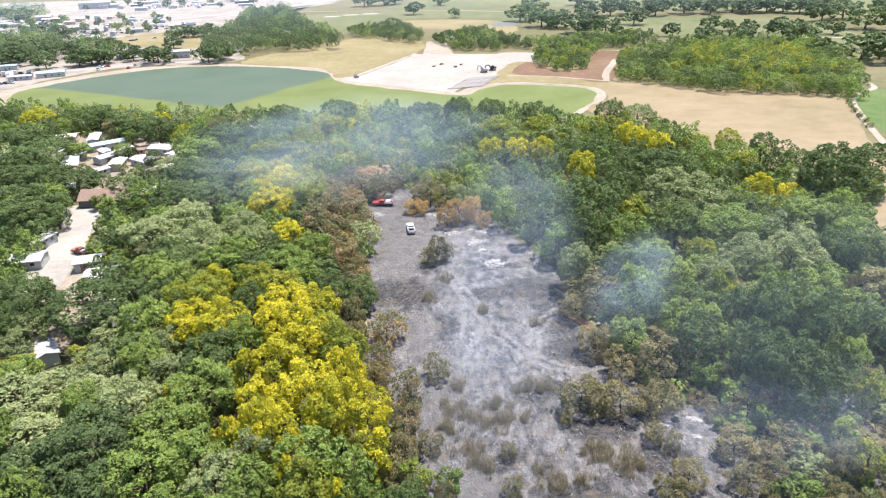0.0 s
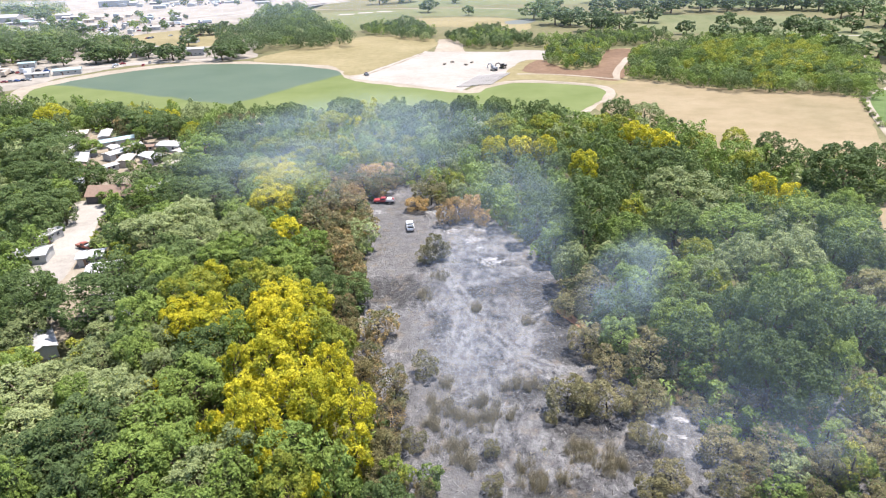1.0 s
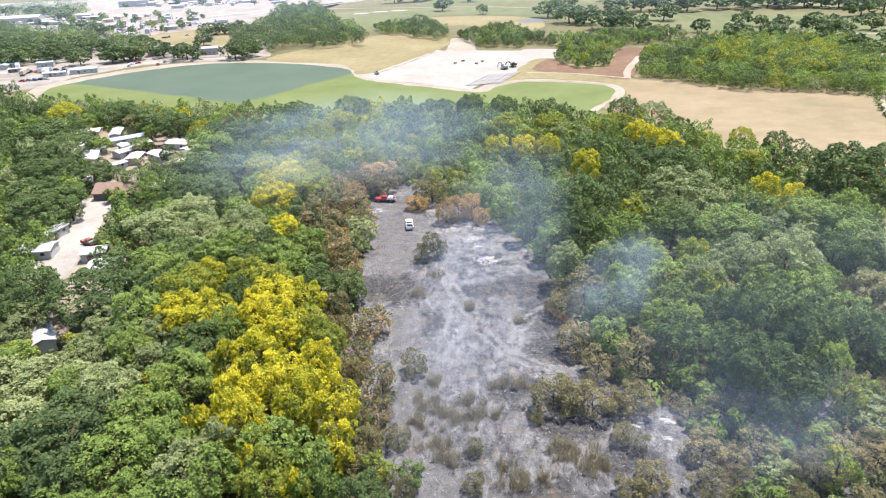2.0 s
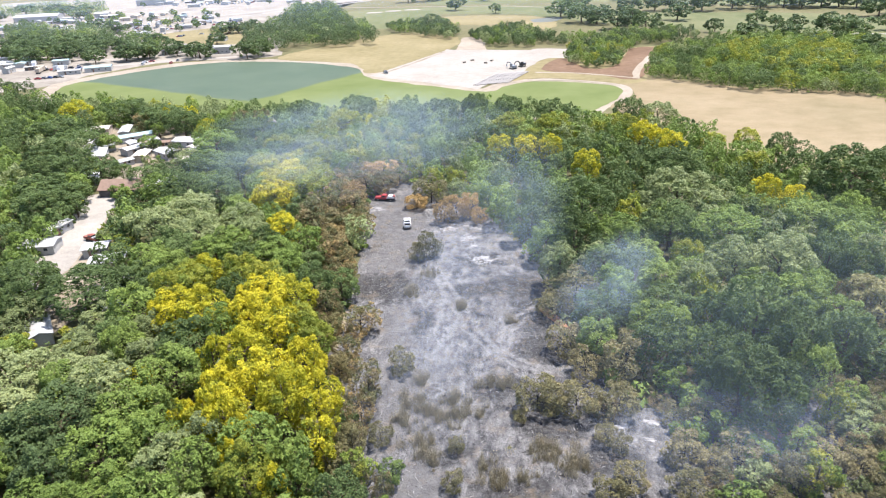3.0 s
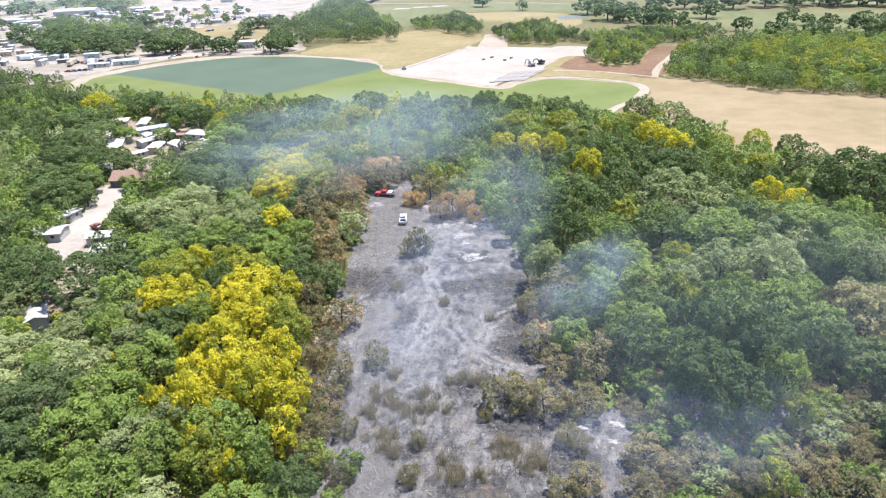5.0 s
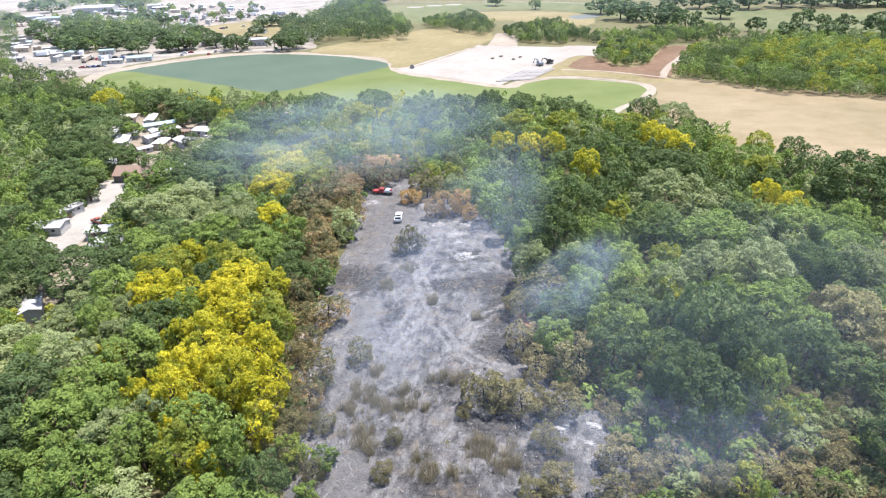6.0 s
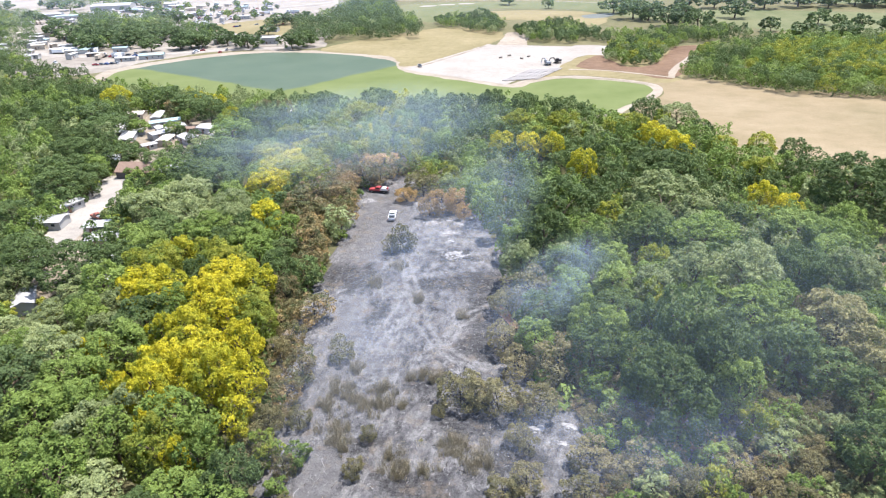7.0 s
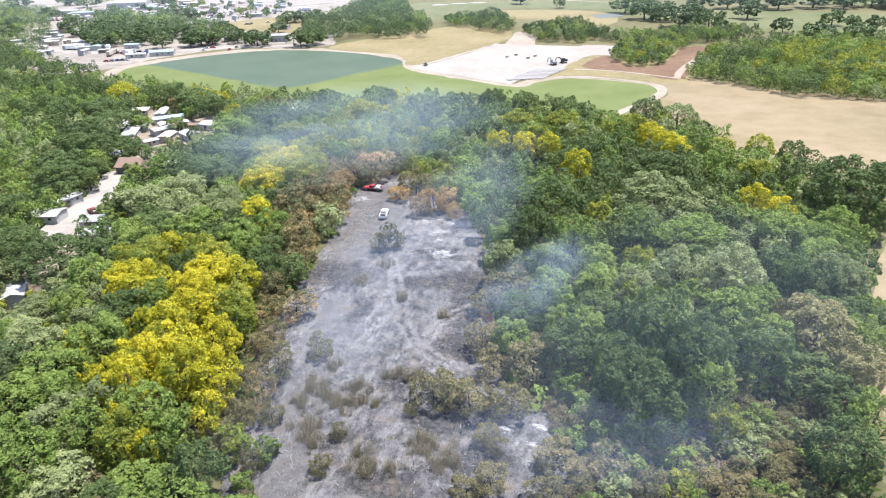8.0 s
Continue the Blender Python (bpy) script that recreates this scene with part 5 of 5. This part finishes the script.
for x, y, turn, count, spread in LOTS:
    for i in range(count):
        copy_thing(lot_dice.choice(first_cars), pose(x + lot_dice.uniform(-spread, spread), y + lot_dice.uniform(-0.5, 0.5) * spread, 0.05, 0, 0, turn + lot_dice.choice((0, 90)) + lot_dice.uniform(-12, 12)))

# box trailers and white tanks about the lots


def box_trailer(x, y, turn, mat, label):
    root = new("box_trailer")
    root.matrix_basis = pose(x, y, 0.05, 0, 0, turn)
    part("body", box(bmesh.new(), (2.5, 9.0, 2.5), (0, 0, 2.3), 0.06), mat, root)
    part("chassis", box(bmesh.new(), (1.6, 8.6, 0.3), (0, 0, 0.85), 0.03), RUBBER, root)
    for s in (-1, 1):
        for q in (-2.6, -3.7):
            part("wheel", cylinder(bmesh.new(), 0.48, 0.4, (s * 1.0, q, 0.48), "X", 10), RUBBER, root)
    return tagged(root, label, "trailer", "box trailers on the lots")


trailers = [box_trailer(-330, 470, 30, PAINTS["white"], "white box trailer on a dusty lot"), box_trailer(-352, 475, 80, PAINTS["silver"], "silver box trailer on a dusty lot"), box_trailer(-310, 447, 70, TAN_SIDING, "tan box trailer on a dusty lot")]
for x, y, count, spread in ((-395, 745, 6, 20), (-300, 762, 5, 20), (-335, 655, 4, 14), (-400, 1066, 10, 40), (-480, 1180, 8, 40), (-560, 790, 5, 25), (-450, 730, 5, 20), (-300, 445, 3, 12), (-370, 470, 3, 16), (-560, 690, 5, 25)):
    for i in range(count):
        copy_thing(lot_dice.choice(trailers), pose(x + lot_dice.uniform(-spread, spread), y + lot_dice.uniform(-0.6, 0.6) * spread, 0.05, 0, 0, lot_dice.choice((15, 105)) + lot_dice.uniform(-10, 10)))

# work machines and pipes on the pad


def excavator(x, y, turn, paint, label):
    root = new("excavator")
    root.matrix_basis = pose(x, y, 0.16, 0, 0, turn)
    for s in (-1, 1):
        t = part("track", box(bmesh.new(), (0.6, 4.2, 0.9), (s * 1.2, 0, 0.45), 0.25), RUBBER, root)
        for q in (-1.5, 0, 1.5):
            part("roller", cylinder(bmesh.new(), 0.28, 0.66, (s * 1.2, q, 0.45)), CHROME, t)
    part("house", box(bmesh.new(), (2.7, 3.6, 1.2), (0, -0.5, 1.75), 0.15), paint, root)
    cab = part("cab", box(bmesh.new(), (1.0, 1.6, 1.5), (-0.75, 0.7, 2.5), 0.1), paint, root)
    part("cab_glass", box(bmesh.new(), (0.85, 0.06, 1.0), (-0.75, 1.52, 2.6)), GLASS, cab)
    v, f = tube([(0.4, 1.0, 2.0), (0.4, 3.0, 3.7), (0.4, 5.4, 3.6)], (0.35, 0.4, 0.28), 6)
    boom = new("boom", mesh_from("boom", v, f, paint))
    boom.parent = root
    v, f = tube([(0.4, 5.3, 3.7), (0.4, 6.3, 1.7)], (0.28, 0.2), 6)
    stick = new("stick", mesh_from("stick", v, f, paint))
    stick.parent = root
    part("bucket", box(bmesh.new(), (1.2, 0.9, 0.9), (0.4, 6.2, 1.3), 0.2, 0.7), CHROME, root)
    return tagged(root, label, "excavator", "machines on the pad")


excavator(27, 405, 40, PAINTS["grey"], "grey tracked excavator on the gravel pad")
excavator(33, 412, 130, PAINTS["dark"], "dark tracked excavator on the gravel pad")
pickup("pickup_truck", -52, 402, 20, PAINTS["grey"], "grey pickup truck at the corner of the gravel pad")
PIPE = plain("galvanised_pipe", (0.33, 0.31, 0.29), 0.95, 0.0, 0.2, 1.0)
for k in range(5):
    root = tagged(new("pipe_stack"), "long row of grey pipes laid on the gravel pad", "pipes", "pipes on the pad")
    root.matrix_basis = pose(7 + 4.0 * k, 364 + 1.2 * k, 0.16, 0, 0, -22)
    for j in range(3):
        for q in range(3):
            part("pipe", cylinder(bmesh.new(), 0.30, 11.5, (j * 1.25, q * 12.2 - 2, 0.30), "Y", 10), PIPE, root)
DARK_STEEL = plain("dark_machine_paint", (0.22, 0.19, 0.15), 0.7, 0.0, 0.3)
for x, y in ((-4, 432), (1, 440), (10, 428), (14, 436)):
    root = tagged(new("pallet_load"), "brown pallet of stacked material on white gravel", "pallet", "pallets on the pad")
    root.matrix_basis = pose(x, y, 0.16, 0, 0, 30 * x)
    part("pallet", box(bmesh.new(), (2.4, 1.6, 0.2), (0, 0, 0.1), 0.02), TAN_SIDING, root)
    part("load", box(bmesh.new(), (2.1, 1.4, 0.8), (0, 0, 0.6), 0.08), DARK_STEEL, root)

# ---- things on the burnt ground ----
ash_dice = random.Random(17)
ASH = soil("white_ash", (0.17, 0.166, 0.161), (0.28, 0.272, 0.264), (0.40, 0.39, 0.38), 0.3, 1.5, 6)


def ash_heap(x, y, r, flat=0.12):
    verts, faces = [(0, 0, r * flat)], []
    for ring in range(1, 5):
        for k in range(16):
            a = 2 * math.pi * k / 16
            rr = r * ring / 4 * (1 + 0.9 * noise.noise((x * 3 + math.cos(a) * 1.6, y * 3 + math.sin(a) * 1.6, 4)))
            verts.append((math.cos(a) * rr, math.sin(a) * rr * 0.6, r * flat * (1 - (ring / 4) ** 2) + 0.05 * noise.noise((x + rr, y + k, ring)) - (0.08 if ring == 4 else 0)))
    faces = [(0, 1 + k, 1 + (k + 1) % 16) for k in range(16)]
    for ring in range(3):
        for k in range(16):
            j = (k + 1) % 16
            faces.append((1 + ring * 16 + k, 1 + ring * 16 + 16 + k, 1 + ring * 16 + 16 + j, 1 + ring * 16 + j))
    ob = new("ash_heap", mesh_from("ash_heap", verts, faces, ASH))
    ob.matrix_basis = pose(x, y, 0.1, 0, 0, ash_dice.uniform(-25, 25))
    return tagged(ob, "low heap of white ash on burnt ground", "ash heap", "ash heaps")


for x, y, r in ((12, 141, 3.0), (9, 147, 1.4), (14, 139, 1.8), (8, 154, 2.0), (3, 159, 2.0), (35.4, 80.6, 2.0), (38.5, 77.5, 1.6), (-20, 175, 2.2), (2, 168, 1.8), (10, 163, 1.6), (13, 158, 1.4), (40, 82, 1.3)):
    for k in range(int(6 + 5 * r)):
        ash_heap(x + ash_dice.gauss(0, 0.55) * r, y + ash_dice.gauss(0, 0.4) * r, ash_dice.choice((0.12, 0.16, 0.2, 0.28, 0.4)))

for x, y, r in ((35, 81, 1.3), (40, 82, 1.3), (39, 78, 1.1), (12, 142, 1.9), (13.5, 140.5, 1.2), (8, 154, 1.4), (-20, 176, 1.5), (3, 161, 1.2), (7, 162, 1.1), (11, 160, 1.0)):
    ash_heap(x, y, r, 0.10)

PALE_STICK = plain("ash_white_wood", (0.30, 0.29, 0.28), 0.95, 0, 0.35, 2.0, 0.1)


def fallen_branch(x, y, length, turn, mat):
    d = ash_dice
    bend = d.uniform(-0.25, 0.25) * length
    line = [(-length / 2, 0, 0.06), (-length / 6, bend * 0.6, 0.14), (length / 5, bend, 0.12), (length / 2, bend * 0.4, 0.06)]
    pieces = [tube(line, (0.05, 0.045, 0.035, 0.02), 5)]
    for _ in range(d.randint(1, 3)):
        s = Vector(line[d.choice((1, 2))])
        e = s + Vector((d.uniform(0.1, 0.35) * length, d.uniform(-0.3, 0.3) * length, d.uniform(0.0, 0.35)))
        pieces.append(tube([s, e], (0.03, 0.012), 4))
    v, f = join(pieces)
    ob = new("fallen_branch", mesh_from("fallen_branch", v, f, mat))
    ob.matrix_basis = pose(x, y, 0.10, 0, 0, turn)
    return tagged(ob, "bleached fallen branch on ashy ground" if mat is PALE_STICK else "charred fallen branch on ashy ground", "branch", "fallen branches")


spots = [q for q in scatter(BURN, 2.6, 77, (1, 1)) if 50 < q[1] < 165]
for x, y, _ in spots[::2][:130]:
    fallen_branch(x, y, ash_dice.uniform(0.7, 2.2), ash_dice.uniform(0, 360), PALE_STICK if ash_dice.random() < 0.72 else CHAR_BARK)


def brush(places, name, mat, label, seed, height=1.6, stems=90, wide=0.035, leafy=0.0):
    """Standing dead stems and dry blades, as one mesh."""
    rng = np.random.default_rng(seed)
    verts = []
    for x, y, r in places:
        n = int(stems * r)
        a, d = rng.uniform(0, 2 * np.pi, n), r * np.sqrt(rng.random(n))
        base = np.stack([x + d * np.cos(a), y + d * np.sin(a), np.full(n, 0.06)], 1)
        h = height * rng.uniform(0.4, 1.15, n)
        tip = base + np.stack([rng.normal(0, 0.22, n) * h, rng.normal(0, 0.22, n) * h, h], 1)
        b = rng.uniform(0, 2 * np.pi, n)
        side = np.stack([np.cos(b), np.sin(b), 0 * b], 1) * wide
        verts.append(np.stack([base - side, base + side, tip], 1).reshape(-1, 3))
        m = int(stems * r * leafy)
        if m:
            a, d = rng.uniform(0, 2 * np.pi, m), r * np.sqrt(rng.random(m))
            lv, _ = clumps(rng, np.stack([x + d * np.cos(a), y + d * np.sin(a), 0.1 + height * rng.random(m) ** 1.3], 1), np.tile((0.0, 0.0, 0.6), (m, 1)), 0.10, 1.6)
            verts.append(lv)
    v = np.concatenate(verts)
    return tagged(new(name, mesh_from(name, v, np.arange(len(v)).reshape(-1, 3), mat)), label, "brush", "", "stuff")


def litter(name, mat, label, seed, count, longest):
    """Small sticks and flakes of ash lying all over the clearing, as one mesh."""
    rng = np.random.default_rng(seed)
    at = np.array([(x, y) for x, y in zip(rng.uniform(-25, 78, count), rng.uniform(44, 198, count)) if inside(x, y, BURN)])
    k = len(at)
    a, half = rng.uniform(0, np.pi, k), longest * rng.random(k) ** 2 / 2 + 0.06
    d = np.stack([np.cos(a), np.sin(a)], 1) * half[:, None]
    w = np.stack([-np.sin(a), np.cos(a)], 1) * (0.02 + 0.05 * rng.random(k) ** 2)[:, None]
    z = rng.uniform(0.18, 0.30, (k, 1))
    v = np.stack([np.hstack([at - d - w, z]), np.hstack([at + d - w * 0.3, z + 0.05]), np.hstack([at + d * 0.9 + w, z + 0.02]), np.hstack([at - d * 0.8 + w, z + 0.04])], 1).reshape(-1, 3)
    return tagged(new(name, mesh_from(name, v, np.arange(4 * k).reshape(k, 4), mat)), label, "litter", "", "stuff")


litter("ash_litter", PALE_STICK, "pale ash flakes and bleached twigs on the burnt clearing", 12, 7500, 0.9)
litter("charred_litter", CHAR_BARK, "black charred twigs on the burnt clearing", 13, 8000, 1.0)
DRY = leaf("dead_stems", (0.19, 0.165, 0.115), (0.31, 0.27, 0.18), (0.45, 0.39, 0.26))
BRUSH = [(1, 86, 2.6), (3, 83, 2.8), (6, 81, 2.6), (9, 83, 2.4), (12, 84, 2.0), (2, 92, 1.4), (4, 74, 2.0), (6, 72, 1.6), (3, 77, 1.8), (14, 71, 1.8), (15, 68, 1.8), (24, 74, 2.2), (22, 76, 2.0), (26, 73, 2.0), (0, 81, 1.6),
         (28, 72, 1.6), (19, 69, 1.2), (0, 133, 1.6), (-4, 124, 1.8), (8, 118, 1.4), (18, 112, 1.3), (17, 91, 1.6), (14, 91, 1.6), (21, 60, 2.0), (30, 60, 2.0), (29, 56, 2.2), (14, 59, 1.8), (8, 87, 1.6)]
tufts = [(x + ash_dice.gauss(0, 0.6) * r, y + ash_dice.gauss(0, 0.6) * r, r * ash_dice.uniform(0.12, 0.5)) for x, y, r in BRUSH for _ in range(10)]
brush(tufts, "dead_brush", DRY, "standing dead brown stems on the burnt clearing", 3, 2.1, 90, 0.022, 1.2)
brush([(x, y, 1.1) for x, y, _ in scatter(BURN, 6.5, 99, (1, 1))], "burnt_stubble", DRY, "thin burnt stubble over the clearing", 5, 0.6, 30, 0.03)
# bleached dead limbs that stand out of the shrubs
for x, y in ((33, 115), (45, 121)):
    v, f = trunk_shape(int(x), 2.8, 12.0, 6, 0.1, 0.012, 3)
    tagged(new("dead_tree", mesh_from("dead_tree", v, f, PALE_BARK)), "bare bleached dead tree among shrubs", "tree").matrix_basis = pose(x, y, 0)

# ---- drifting smoke and painted distant haze ----


def smoke_and_haze_material(name, strength, scale, even):
    m = bpy.data.materials.new(name)
    m.use_nodes = True
    n, l = m.node_tree.nodes, m.node_tree.links
    n.remove(n["Principled BSDF"])
    co = n.new("ShaderNodeTexCoord")
    off = n.new("ShaderNodeVectorMath")
    off.operation = "SUBTRACT"
    off.inputs[1].default_value = (0.5, 0.5, 0.5)
    l.new(co.outputs["Generated"], off.inputs[0])
    flat = n.new("ShaderNodeVectorMath")
    flat.operation = "MULTIPLY"
    flat.inputs[1].default_value = (1, 1, 0)
    l.new(off.outputs[0], flat.inputs[0])
    size = n.new("ShaderNodeVectorMath")
    size.operation = "LENGTH"
    l.new(flat.outputs[0], size.inputs[0])
    edge = n.new("ShaderNodeMapRange")
    edge.interpolation_type = "SMOOTHERSTEP"
    edge.inputs["From Min"].default_value, edge.inputs["From Max"].default_value = 0.5, 0.16
    l.new(size.outputs["Value"], edge.inputs["Value"])
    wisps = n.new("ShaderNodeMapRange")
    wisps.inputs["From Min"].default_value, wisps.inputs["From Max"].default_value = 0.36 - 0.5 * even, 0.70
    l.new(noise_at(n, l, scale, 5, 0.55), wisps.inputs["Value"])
    a = n.new("ShaderNodeMath")
    a.operation = "MULTIPLY"
    l.new(edge.outputs[0], a.inputs[0])
    l.new(wisps.outputs[0], a.inputs[1])
    k = n.new("ShaderNodeMath")
    k.operation = "MULTIPLY"
    k.inputs[1].default_value = strength
    l.new(a.outputs[0], k.inputs[0])
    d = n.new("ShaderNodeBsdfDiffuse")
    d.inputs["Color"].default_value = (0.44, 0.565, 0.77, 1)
    t = n.new("ShaderNodeBsdfTransparent")
    ms = n.new("ShaderNodeMixShader")
    l.new(k.outputs[0], ms.inputs[0])
    l.new(t.outputs[0], ms.inputs[1])
    l.new(d.outputs[0], ms.inputs[2])
    l.new(ms.outputs[0], n["Material Output"].inputs["Surface"])
    return m


def smoke(x, y, z, long, wide, turn, rise, strength, scale, seed, even=0.0):
    """A veil of thin smoke or of painted haze, a billowing sheet that rises along its length."""
    verts, faces, k = [], [], 28
    for i in range(k + 1):
        for j in range(k + 1):
            u, w = (i / k - 0.5) * long, (j / k - 0.5) * wide
            verts.append((u, w, rise * (i / k - 0.5) + 3 * noise.noise((u * 0.03, w * 0.03, seed)) + 1 * noise.noise((u * 0.09, w * 0.09, seed))))
    faces = [(i * (k + 1) + j, (i + 1) * (k + 1) + j, (i + 1) * (k + 1) + j + 1, i * (k + 1) + j + 1) for i in range(k) for j in range(k)]
    ob = new("smoke", mesh_from("smoke", verts, faces, smoke_and_haze_material("thin_smoke_and_haze", strength, scale, even)))
    for p in ob.data.polygons:
        p.use_smooth = True
    ob.matrix_basis = pose(x, y, z, 0, 0, turn)
    return tagged(ob, "thin bluish sheet standing for drifting smoke and distant haze", "smoke", "", "stuff")


smoke(60, 90, 20, 125, 80, 55, 2, 0.030, 0.04, 1, 0.7)
smoke(47, 70, 10, 54, 30, 20, 1, 0.05, 0.07, 2, 0.3)
smoke(-30, 202, 17, 150, 130, 80, 2, 0.125, 0.03, 3, 0.5)
smoke(15, 130, 14, 190, 40, 82, 2, 0.07, 0.05, 4, 0.5)
smoke(36, 108, 12, 48, 20, 62, 5, 0.095, 0.13, 5, 0.2)
# wide bluish sheet added for the haze of distance; no smoke hangs there
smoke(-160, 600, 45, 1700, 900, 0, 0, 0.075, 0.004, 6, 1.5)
